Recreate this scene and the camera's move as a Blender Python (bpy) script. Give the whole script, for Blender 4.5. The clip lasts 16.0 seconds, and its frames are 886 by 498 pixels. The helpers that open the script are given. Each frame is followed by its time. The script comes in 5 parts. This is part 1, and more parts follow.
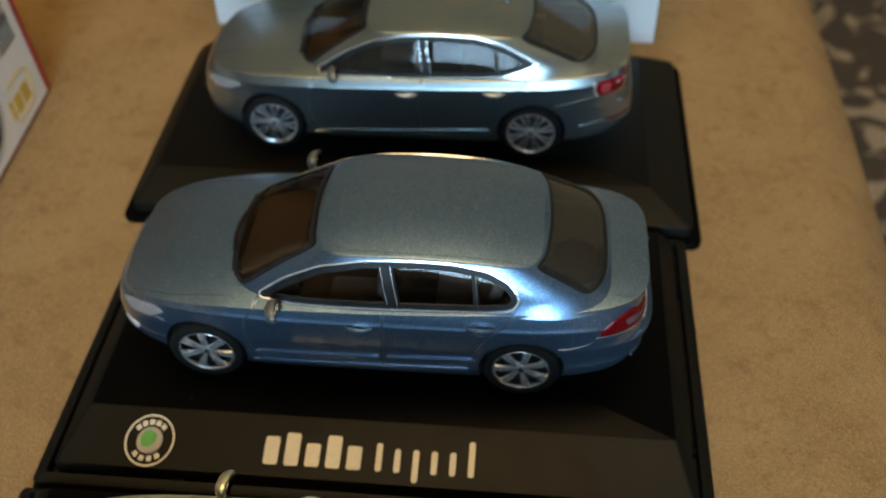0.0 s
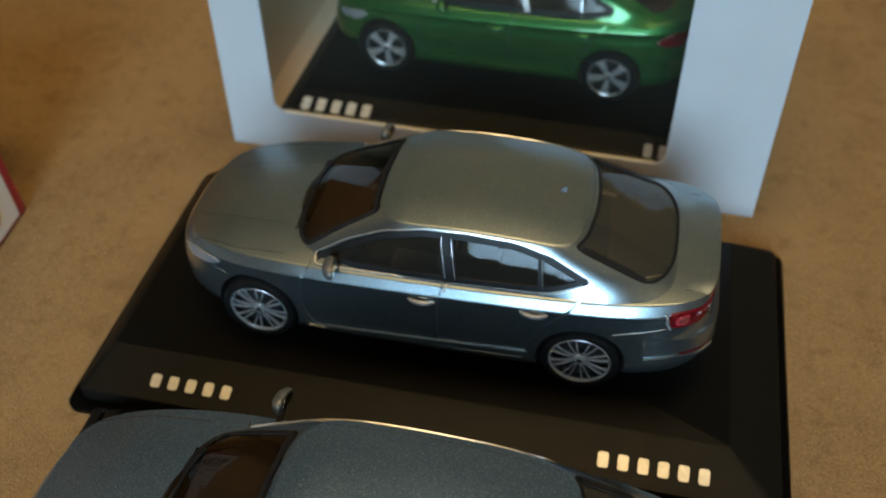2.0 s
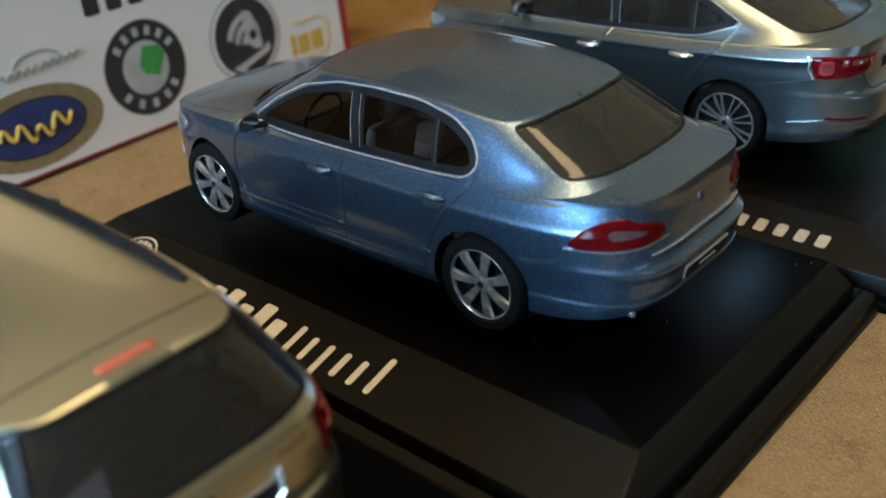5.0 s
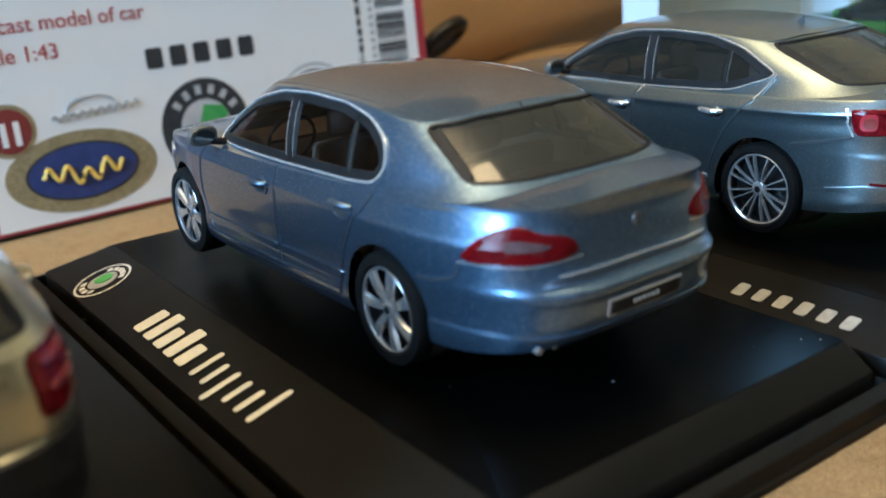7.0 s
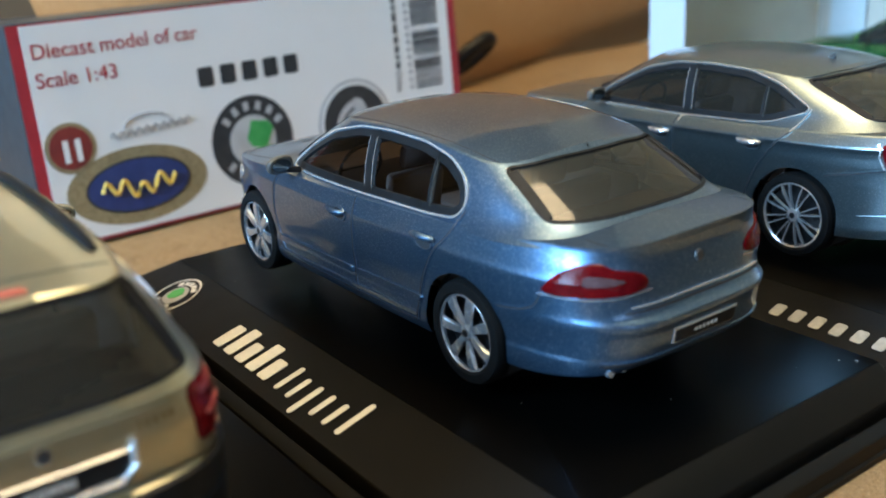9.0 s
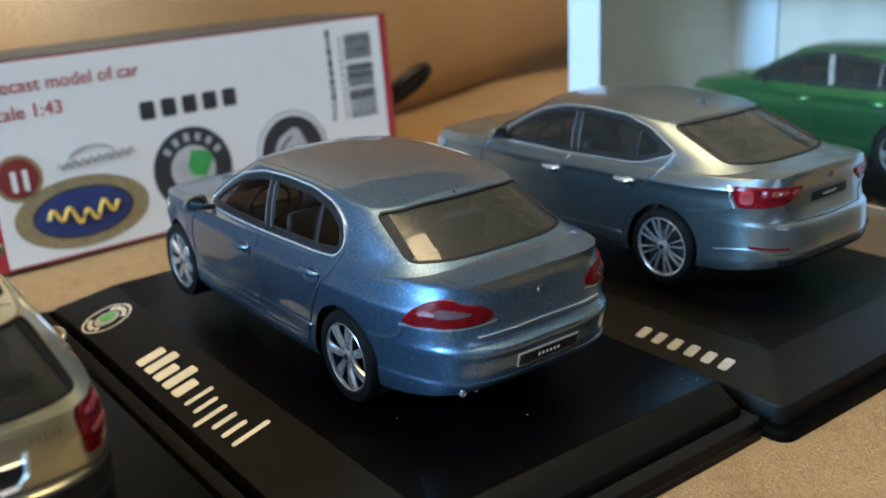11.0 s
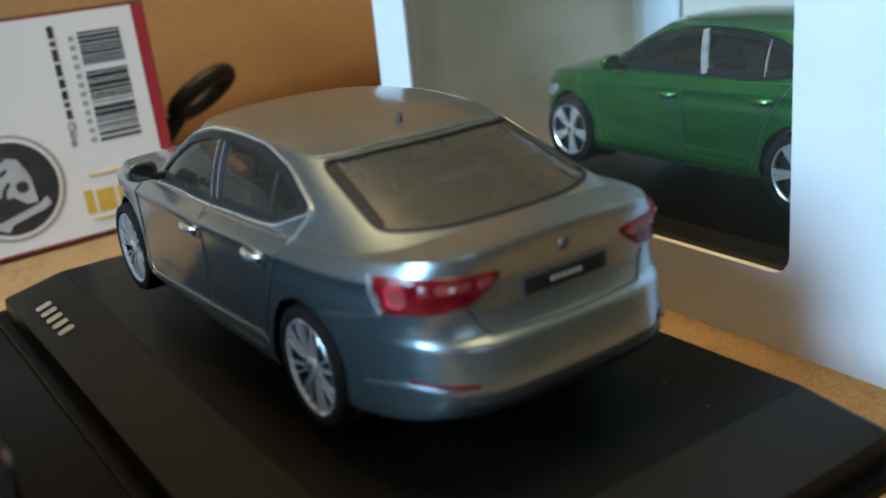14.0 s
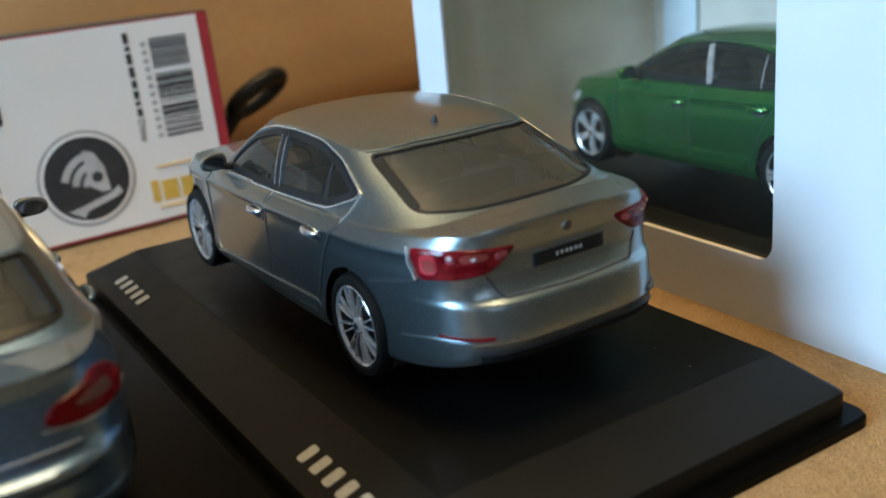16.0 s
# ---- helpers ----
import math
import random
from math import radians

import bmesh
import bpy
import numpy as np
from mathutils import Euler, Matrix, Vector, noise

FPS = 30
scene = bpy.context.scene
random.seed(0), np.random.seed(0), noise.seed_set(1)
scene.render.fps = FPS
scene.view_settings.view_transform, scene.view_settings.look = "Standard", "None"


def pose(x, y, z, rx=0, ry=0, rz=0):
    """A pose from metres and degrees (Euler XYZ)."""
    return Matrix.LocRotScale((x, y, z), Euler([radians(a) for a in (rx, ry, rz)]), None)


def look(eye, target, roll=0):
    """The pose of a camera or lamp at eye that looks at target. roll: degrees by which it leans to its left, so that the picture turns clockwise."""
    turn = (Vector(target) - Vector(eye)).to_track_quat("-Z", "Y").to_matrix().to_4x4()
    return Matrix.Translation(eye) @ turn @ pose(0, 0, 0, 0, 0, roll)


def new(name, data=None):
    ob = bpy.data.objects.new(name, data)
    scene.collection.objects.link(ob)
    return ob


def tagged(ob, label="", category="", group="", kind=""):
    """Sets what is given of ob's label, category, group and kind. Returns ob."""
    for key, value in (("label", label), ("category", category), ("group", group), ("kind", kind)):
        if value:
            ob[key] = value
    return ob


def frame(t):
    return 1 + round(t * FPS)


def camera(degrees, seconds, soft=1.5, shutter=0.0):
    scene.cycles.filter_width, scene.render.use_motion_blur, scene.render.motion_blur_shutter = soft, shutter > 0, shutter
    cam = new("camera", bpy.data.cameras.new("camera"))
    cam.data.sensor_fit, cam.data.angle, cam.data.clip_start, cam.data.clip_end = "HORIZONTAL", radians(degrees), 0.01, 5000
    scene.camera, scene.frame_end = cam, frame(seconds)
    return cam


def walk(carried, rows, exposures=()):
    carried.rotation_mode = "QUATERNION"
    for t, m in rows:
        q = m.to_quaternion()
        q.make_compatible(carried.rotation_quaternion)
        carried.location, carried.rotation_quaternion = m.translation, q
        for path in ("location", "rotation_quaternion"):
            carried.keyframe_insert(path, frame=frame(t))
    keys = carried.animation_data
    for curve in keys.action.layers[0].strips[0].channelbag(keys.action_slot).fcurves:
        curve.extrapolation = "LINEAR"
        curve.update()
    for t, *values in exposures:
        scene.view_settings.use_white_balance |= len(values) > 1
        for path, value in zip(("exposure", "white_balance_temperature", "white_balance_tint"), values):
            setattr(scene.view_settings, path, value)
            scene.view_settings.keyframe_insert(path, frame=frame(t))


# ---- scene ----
from mathutils.bvhtree import BVHTree

# Lengths below are those of the real cars in metres; the models stand at 1:43.
S = 1 / 43

cam = camera(48.25, 16.0, soft=1.8)
cam.data.dof.use_dof, cam.data.dof.focus_distance, cam.data.dof.aperture_fstop = True, 0.160, 22.0
# seconds, eye, a point looked at, roll
PATH = [
    (0, (1.3682, -9.4201, 7.5865), (0.9031, -5.2111, 3.3357), -1.58),
    (0.5, (1.4162, -8.8152, 7.5209), (0.8769, -4.6209, 3.2645), -2.21),
    (1, (1.5574, -7.5326, 7.6482), (0.9854, -3.3196, 3.4146), -2.17),
    (1.5, (1.4388, -6.5686, 7.7909), (0.8583, -2.2881, 3.6267), -1.47),
    (2, (1.4963, -6.3355, 7.2783), (0.5384, -2.1219, 3.1157), -0.62),
    (2.5, (2.0371, -6.5245, 6.6616), (0.5133, -2.4600, 2.5194), -0.64),
    (3, (2.2636, -7.2476, 6.3244), (0.4986, -3.2459, 2.2170), -0.05),
    (3.5, (2.7277, -7.8576, 6.3345), (0.9301, -3.7548, 2.3425), -0.27),
    (4, (3.4482, -8.7411, 6.2435), (1.4231, -4.3979, 2.6331), -0.83),
    (4.5, (4.1058, -9.2691, 5.2275), (1.4635, -5.0172, 1.9200), -1.46),
    (4.7, (4.5729, -8.8913, 4.6692), (1.4964, -4.8000, 1.5393), -2.84),
    (6.8, (5.6589, -6.8604, 2.8506), (1.0281, -3.5771, 0.9074), -3.38),
    (7, (5.7351, -6.7812, 2.8715), (1.1002, -3.4996, 0.9353), -3.51),
    (7.5, (5.7825, -6.7378, 2.9080), (1.1387, -3.4792, 0.9544), -3.56),
    (8, (5.6857, -6.8215, 3.1019), (1.0187, -3.5941, 1.1518), -3.59),
    (8.2, (5.6611, -6.9833, 3.1257), (1.0067, -3.7539, 1.1489), -3.48),
    (10.3, (6.3703, -7.5147, 3.6072), (1.8062, -4.1390, 1.6646), -2.98),
    (10.5, (6.4617, -7.4955, 3.6393), (1.9076, -4.1097, 1.6907), -2.90),
    (11, (6.8070, -7.2587, 3.6932), (2.2529, -3.8753, 1.7407), -2.79),
    (11.5, (7.1986, -6.5774, 3.6024), (2.6345, -3.2175, 1.6326), -3.06),
    (12, (7.3042, -5.4404, 3.4001), (2.7226, -2.1198, 1.4044), -3.24),
    (12.5, (6.9034, -4.2411, 3.2870), (2.2750, -0.9799, 1.3013), -4.54),
    (13, (6.2258, -3.4832, 3.1509), (1.5058, -0.3316, 1.2044), -5.53),
    (13.5, (6.0176, -3.0519, 3.0731), (1.2764, 0.0616, 1.1169), -5.93),
    (14, (5.7108, -2.7969, 3.0017), (0.9602, 0.2943, 1.0330), -5.81),
    (14.5, (5.9539, -2.7573, 3.0115), (1.1839, 0.3154, 1.0606), -5.63),
    (15, (6.3179, -2.7811, 3.0751), (1.4876, 0.1969, 1.1258), -5.74),
    (15.5, (6.3413, -2.9393, 3.0956), (1.4666, -0.0229, 1.1639), -5.55),
    (16, (6.5784, -3.2951, 3.2023), (1.7028, -0.3840, 1.2648), -5.42),
]
walk(cam, [(t, look(Vector(eye) * S, Vector(target) * S, roll)) for t, eye, target, roll in PATH], exposures=[(0.0, -0.15, 6650, 10), (1.0, -0.40, 6900, 10), (2.0, -0.38, 6600, 10), (3.5, -0.18, 5600, 8), (4.7, -0.04, 6050, 10), (6.8, 0.74, 5500, 10), (11.2, 0.68, 5450, 10), (12.0, 0.64, 5900, 9), (16.0, 0.62, 5900, 10)])

# ---------------------------------------------------------------- world, window light, exposure
world = bpy.data.worlds.new("world")
scene.world = world
world.use_nodes = True
wn = world.node_tree.nodes
sky = wn.new("ShaderNodeTexSky")
sky.sky_type, sky.sun_disc = "NISHITA", False
sky.sun_elevation, sky.sun_rotation = radians(38), radians(150)
wn["Background"].inputs["Strength"].default_value = 0.10
world.node_tree.links.new(sky.outputs["Color"], wn["Background"].inputs["Color"])

# daylight that comes in through the window of the room (an area lamp in its opening)


def area(name, at, target, size, power, colour):
    lamp = bpy.data.lights.new(name, "AREA")
    lamp.shape, lamp.size, lamp.size_y = "RECTANGLE", size[0] * S, size[1] * S
    lamp.energy, lamp.color = power, colour
    ob = new(name, lamp)
    ob.matrix_world = look(Vector(at) * S, Vector(target) * S)
    return ob


area("window_daylight", (4.0, -63.0, 29.0), (3.0, 0.0, 14.0), (25.0, 38.0), 40.0, (0.46, 0.75, 1.0))
area("window_daylight", (85.0, -20.0, 30.0), (0.0, -12.0, 12.0), (40.0, 36.0), 1.1, (1.0, 0.93, 0.80))
area("unseen_ceiling_light", (5.0, 6.0, 76.0), (5.0, 6.0, 0.0), (30, 30), 11.0, (1.0, 0.69, 0.34))
# added uplight with no fixture: brightens the ceiling that roofs and glass reflect
area("unseen_ceiling_light", (-12.0, -10.0, 58.0), (-12.0, -10.0, 86.0), (14, 14), 26.0, (1.0, 0.76, 0.44))

# ---------------------------------------------------------------- materials
def material(name, colour, rough=0.5, metal=0.0, coat=0.0, spot=None, spot_scale=300.0, grain=None, grain_scale=3000.0,
             bump=0.0, bump_scale=2000.0, bump_depth=0.0002, coat_rough=0.07, rough_vary=0.0, spec=0.5, flake=None, coat_ior=1.5):
    """A procedural surface: base colour with large spots and fine grain, relief, varied gloss."""
    m = bpy.data.materials.new(name)
    m.use_nodes = True
    nt = m.node_tree
    n, l = nt.nodes, nt.links
    b = n["Principled BSDF"]
    b.inputs["Base Color"].default_value = (*colour, 1)
    b.inputs["Roughness"].default_value = rough
    b.inputs["Metallic"].default_value = metal
    b.inputs["Coat Weight"].default_value = coat
    b.inputs["Coat Roughness"].default_value = coat_rough
    b.inputs["Coat IOR"].default_value = coat_ior
    b.inputs["Specular IOR Level"].default_value = spec
    tc = n.new("ShaderNodeTexCoord")
    last = None
    for tint, scale, detail in ((spot, spot_scale, 3.0), (grain, grain_scale, 2.0)):
        if tint is None:
            continue
        noise_tex = n.new("ShaderNodeTexNoise")
        noise_tex.inputs["Scale"].default_value = scale
        noise_tex.inputs["Detail"].default_value = detail
        l.new(tc.outputs["Object"], noise_tex.inputs["Vector"])
        ramp = n.new("ShaderNodeMapRange")
        ramp.inputs["From Min"].default_value, ramp.inputs["From Max"].default_value = 0.35, 0.68
        l.new(noise_tex.outputs["Fac"], ramp.inputs["Value"])
        mix = n.new("ShaderNodeMix")
        mix.data_type = "RGBA"
        l.new(ramp.outputs["Result"], mix.inputs["Factor"])
        if last is None:
            mix.inputs[6].default_value = (*colour, 1)
        else:
            l.new(last, mix.inputs[6])
        mix.inputs[7].default_value = (*tint, 1)
        if last is not None:
            half = n.new("ShaderNodeMath")
            half.operation = "MULTIPLY"
            half.inputs[1].default_value = 0.5
            l.new(ramp.outputs["Result"], half.inputs[0])
            l.new(half.outputs[0], mix.inputs["Factor"])
        last = mix.outputs[2]
    if last is not None:
        l.new(last, b.inputs["Base Color"])
    if flake is not None:
        # bright metal flakes
        fl, fr, fm = n.new("ShaderNodeTexNoise"), n.new("ShaderNodeMapRange"), n.new("ShaderNodeMix")
        fl.inputs["Scale"].default_value, fl.inputs["Detail"].default_value = 5500.0, 1.0
        fr.inputs["From Min"].default_value, fr.inputs["From Max"].default_value = 0.58, 0.70
        fm.data_type = "RGBA"
        l.new(tc.outputs["Object"], fl.inputs["Vector"])
        l.new(fl.outputs["Fac"], fr.inputs["Value"])
        l.new(fr.outputs["Result"], fm.inputs["Factor"])
        l.new(b.inputs["Base Color"].links[0].from_socket, fm.inputs[6])
        fm.inputs[7].default_value = (*flake, 1)
        l.new(fm.outputs[2], b.inputs["Base Color"])
    if rough_vary:
        rn = n.new("ShaderNodeTexNoise")
        rn.inputs["Scale"].default_value = 180.0
        rn.inputs["Detail"].default_value = 4.0
        l.new(tc.outputs["Object"], rn.inputs["Vector"])
        rr = n.new("ShaderNodeMapRange")
        rr.inputs["To Min"].default_value, rr.inputs["To Max"].default_value = max(0.0, rough - rough_vary), rough + rough_vary
        l.new(rn.outputs["Fac"], rr.inputs["Value"])
        l.new(rr.outputs["Result"], b.inputs["Roughness"])
    if bump:
        bn = n.new("ShaderNodeTexNoise")
        bn.inputs["Scale"].default_value = bump_scale
        bn.inputs["Detail"].default_value = 3.0
        l.new(tc.outputs["Object"], bn.inputs["Vector"])
        bp = n.new("ShaderNodeBump")
        bp.inputs["Strength"].default_value = bump
        bp.inputs["Distance"].default_value = bump_depth
        l.new(bn.outputs["Fac"], bp.inputs["Height"])
        l.new(bp.outputs["Normal"], b.inputs["Normal"])
    return m


def glass(name, tint, gloss=(0.02, 1.45), haze=0.0):
    """A thin tinted pane: clear through its tint, with the gloss of its surface."""
    m = bpy.data.materials.new(name)
    m.use_nodes = True
    nt = m.node_tree
    nt.nodes.remove(nt.nodes["Principled BSDF"])
    clear, shine, mix, fres = (nt.nodes.new(k) for k in ("ShaderNodeBsdfTransparent", "ShaderNodeBsdfGlossy", "ShaderNodeMixShader", "ShaderNodeFresnel"))
    clear.inputs["Color"].default_value = (*tint, 1)
    shine.inputs["Roughness"].default_value = gloss[0]
    fres.inputs["IOR"].default_value = gloss[1]
    nt.links.new(fres.outputs[0], mix.inputs[0])
    nt.links.new(clear.outputs[0], mix.inputs[1])
    nt.links.new(shine.outputs[0], mix.inputs[2])
    last = mix.outputs[0]
    # even pale veil: film haze, and ceiling reflections painted into the car glass
    if haze:
        film, add = nt.nodes.new("ShaderNodeBsdfDiffuse"), nt.nodes.new("ShaderNodeMixShader")
        film.inputs["Color"].default_value = (0.55, 0.50, 0.39, 1)
        add.inputs[0].default_value = haze
        nt.links.new(last, add.inputs[1])
        nt.links.new(film.outputs[0], add.inputs[2])
        last = add.outputs[0]
    nt.links.new(last, nt.nodes["Material Output"].inputs["Surface"])
    return m


M_blue = material("blue_metallic_paint", (0.076, 0.142, 0.242), 0.33, 0.88, 0.9, coat_rough=0.06, coat_ior=1.5, flake=(0.27, 0.37, 0.49), spot=(0.084, 0.153, 0.256), spot_scale=90, grain=(0.122, 0.190, 0.280), grain_scale=5500, rough_vary=0.03)
M_silver = material("grey_metallic_paint", (0.170, 0.222, 0.252), 0.29, 0.92, 0.75, coat_rough=0.085, coat_ior=1.5, flake=(0.34, 0.39, 0.40), spot=(0.20, 0.240, 0.258), spot_scale=90, grain=(0.24, 0.28, 0.29), grain_scale=5500, rough_vary=0.03)
M_green = material("green_metallic_paint", (0.018, 0.135, 0.026), 0.27, 0.70, 0.9, coat_rough=0.08, spot=(0.020, 0.14, 0.028), spot_scale=90, grain=(0.05, 0.22, 0.065), grain_scale=6500)
M_cream = material("champagne_metallic_paint", (0.56, 0.54, 0.385), 0.30, 0.88, 0.6, coat_rough=0.07, flake=(0.64, 0.61, 0.46), spot=(0.52, 0.50, 0.345), spot_scale=90, grain=(0.50, 0.475, 0.335), grain_scale=6500)
M_chrome = material("chrome", (0.86, 0.86, 0.84), 0.22, 0.75, grain=(0.7, 0.7, 0.7), grain_scale=900)
M_alloy = material("silver_alloy", (0.74, 0.74, 0.74), 0.22, 0.72, spot=(0.58, 0.58, 0.59), spot_scale=700)
M_rim_grey = material("grey_alloy", (0.57, 0.57, 0.58), 0.22, 0.78, spot=(0.44, 0.44, 0.45), spot_scale=700)
# near-black alloy: shade behind the spokes put into colour; hub caps are dark too
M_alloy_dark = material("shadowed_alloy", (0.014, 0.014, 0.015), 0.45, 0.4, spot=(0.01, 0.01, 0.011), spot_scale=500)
M_tyre = material("black_rubber", (0.006, 0.006, 0.006), 0.7, spec=0.1, bump=0.4, bump_scale=3000, spot=(0.009, 0.0088, 0.0085), spot_scale=400)
M_trim = material("black_plastic_trim", (0.008, 0.008, 0.008), 0.42, spec=0.15, spot=(0.014, 0.014, 0.015), spot_scale=400)
M_plate = material("matt_black", (0.006, 0.006, 0.006), 0.6, spec=0.2, spot=(0.01, 0.01, 0.01), spot_scale=400)
M_gap = material("panel_gap", (0.02, 0.022, 0.026), 0.6, spot=(0.03, 0.03, 0.034), spot_scale=400)
M_under = material("black_underbody", (0.012, 0.012, 0.012), 0.75, spot=(0.02, 0.02, 0.02), spot_scale=300)
M_seat = material("grey_cabin_plastic", (0.32, 0.29, 0.275), 0.6, spot=(0.37, 0.335, 0.315), spot_scale=400)
M_tub = material("dark_cabin_floor", (0.075, 0.062, 0.052), 0.6, spot=(0.06, 0.05, 0.042), spot_scale=400)
M_glass = glass("smoked_glass", (0.50, 0.455, 0.435), (0.03, 1.5))
M_glass_grey = glass("grey_smoked_glass", (0.30, 0.285, 0.285), (0.05, 1.36), haze=0.02)
M_glass_black = glass("black_smoked_glass", (0.20, 0.20, 0.22), (0.03, 1.6))
M_glass_brown = glass("brown_smoked_glass", (0.40, 0.355, 0.28), (0.04, 1.7), haze=0.045)
M_glass_dark = glass("dark_smoked_glass", (0.24, 0.22, 0.20), (0.04, 1.6), haze=0.035)
M_film = glass("clear_film", (0.93, 0.92, 0.89), (0.03, 1.5), haze=0.022)
M_red = material("red_lens", (0.075, 0.0015, 0.003), 0.16, 0.0, 0.0, spec=0.16, spot=(0.11, 0.003, 0.004), spot_scale=700, bump=0.25, bump_scale=1800)
M_clear = material("clear_lens", (0.72, 0.70, 0.70), 0.08, 0.35, 1.0, spot=(0.5, 0.48, 0.48), spot_scale=900)
M_pink = material("pink_lens", (0.32, 0.07, 0.085), 0.3, 0.2, 0.0, spec=0.3, spot=(0.22, 0.035, 0.045), spot_scale=900)
M_headlamp = material("grey_headlamp_lens", (0.27, 0.275, 0.28), 0.14, 0.5, 0.4, spot=(0.36, 0.36, 0.37), spot_scale=900)
M_satin_trim = material("satin_metal_trim", (0.66, 0.65, 0.62), 0.24, 0.8, spot=(0.56, 0.55, 0.52), spot_scale=600)
M_mirror = material("dark_grey_plastic", (0.05, 0.052, 0.052), 0.35, spot=(0.04, 0.042, 0.042), spot_scale=300)
M_pale = material("frosted_lens", (0.085, 0.05, 0.05), 0.6, 0.0, 0.0, spec=0.04, spot=(0.06, 0.03, 0.03), spot_scale=900)
M_red_deep = material("deep_red_lens", (0.075, 0.002, 0.004), 0.12, spec=0.25, spot=(0.16, 0.006, 0.009), spot_scale=900, bump=0.2, bump_scale=1800)
M_housing = material("grey_mirror_housing", (0.10, 0.10, 0.092), 0.40, 0.5, 0.1, spot=(0.14, 0.14, 0.13), spot_scale=300)
M_mirror_glass = material("mirror_glass", (0.24, 0.245, 0.24), 0.12, 1.0, spot=(0.20, 0.205, 0.20), spot_scale=200)
M_dust = material("pale_dust", (0.42, 0.40, 0.36), 0.9, spot=(0.30, 0.28, 0.25), spot_scale=2000)
M_silver_grey = material("pale_grey_print", (0.55, 0.55, 0.55), 0.45, spot=(0.42, 0.42, 0.42), spot_scale=160)
M_brake = material("orange_red_lens", (0.50, 0.12, 0.075), 0.3, spec=0.3, spot=(0.48, 0.12, 0.07), spot_scale=300)
M_base = material("black_plinth_plastic", (0.0010, 0.0010, 0.0009), 0.32, spec=0.044, spot=(0.0014, 0.0013, 0.0011), spot_scale=120, grain=(0.0023, 0.0021, 0.0019), grain_scale=5000, bump=0.15, bump_scale=5000, bump_depth=0.00005, rough_vary=0.06)
M_border = material("textured_black_plastic", (0.0049, 0.0045, 0.0036), 0.42, spec=0.104, spot=(0.0058, 0.0053, 0.0042), spot_scale=120, grain=(0.0075, 0.0068, 0.0054), grain_scale=5000, bump=0.25, bump_scale=5000, bump_depth=0.00006, rough_vary=0.06)
M_satin = material("satin_black_plastic", (0.0032, 0.0030, 0.0025), 0.40, spec=0.068, spot=(0.0037, 0.0035, 0.0030), spot_scale=120, grain=(0.0053, 0.0049, 0.0042), grain_scale=5000, bump=0.15, bump_scale=5000, bump_depth=0.00005, rough_vary=0.06)
M_print = material("white_print", (0.74, 0.72, 0.65), 0.55, spot=(0.68, 0.66, 0.59), spot_scale=900)
M_print_silver = material("silver_print", (0.46, 0.455, 0.43), 0.38, 0.7, spot=(0.38, 0.375, 0.35), spot_scale=900)
M_print_green = material("green_print", (0.06, 0.33, 0.07), 0.5, spot=(0.09, 0.4, 0.1), spot_scale=500)
M_card = material("white_card", (0.51, 0.515, 0.52), 0.4, coat=0.1, spot=(0.485, 0.49, 0.495), spot_scale=60, bump=0.05, bump_scale=2500)
M_card_inner = material("cream_card_lining", (0.97, 0.79, 0.59), 0.6, spot=(0.90, 0.71, 0.51), spot_scale=80)
M_card_back = material("brown_grey_card", (0.52, 0.44, 0.36), 0.6, spot=(0.45, 0.38, 0.31), spot_scale=60)
M_lip = material("cream_card_edge", (0.72, 0.62, 0.40), 0.6, spot=(0.66, 0.56, 0.35), spot_scale=200)
M_label = material("white_gloss_label", (0.86, 0.85, 0.83), 0.28, coat=0.3, spot=(0.83, 0.82, 0.80), spot_scale=50)
M_red_print = material("red_print", (0.42, 0.03, 0.04), 0.4, spot=(0.36, 0.025, 0.035), spot_scale=300)
M_black_print = material("black_print", (0.03, 0.03, 0.032), 0.45, spot=(0.045, 0.045, 0.045), spot_scale=300)
M_grey_print = material("grey_print", (0.34, 0.34, 0.34), 0.45, spot=(0.4, 0.4, 0.4), spot_scale=300)
M_yellow_print = material("ochre_print", (0.66, 0.42, 0.06), 0.45, spot=(0.72, 0.48, 0.1), spot_scale=300)
M_navy_print = material("navy_print", (0.03, 0.045, 0.16), 0.4, spot=(0.04, 0.06, 0.2), spot_scale=300)
M_gold_print = material("gold_print", (0.36, 0.29, 0.15), 0.4, 0.2, spot=(0.22, 0.17, 0.08), spot_scale=900, grain=(0.5, 0.42, 0.25), grain_scale=2500)
M_maroon_print = material("maroon_print", (0.20, 0.03, 0.025), 0.4, spot=(0.25, 0.04, 0.03), spot_scale=300)
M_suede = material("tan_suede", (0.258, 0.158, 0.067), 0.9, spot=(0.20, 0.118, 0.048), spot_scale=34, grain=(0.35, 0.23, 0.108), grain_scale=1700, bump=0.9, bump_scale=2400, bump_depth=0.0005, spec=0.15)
# the seat's suede again, light missing on the backrest put into its colour
M_suede_lifted = material("lightened_backrest_suede", (0.54, 0.375, 0.205), 0.9, spot=(0.49, 0.335, 0.18), spot_scale=14, grain=(0.47, 0.31, 0.15), grain_scale=300, bump=0.5, bump_scale=900, bump_depth=0.0006, spec=0.15)
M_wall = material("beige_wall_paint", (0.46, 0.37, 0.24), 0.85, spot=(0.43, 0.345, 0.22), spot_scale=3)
# unseen walls; their tones steer how bright the cars' reflections come out
M_wall_bright = material("bright_unseen_wall", (0.72, 0.60, 0.38), 0.85, spot=(0.69, 0.57, 0.355), spot_scale=3)
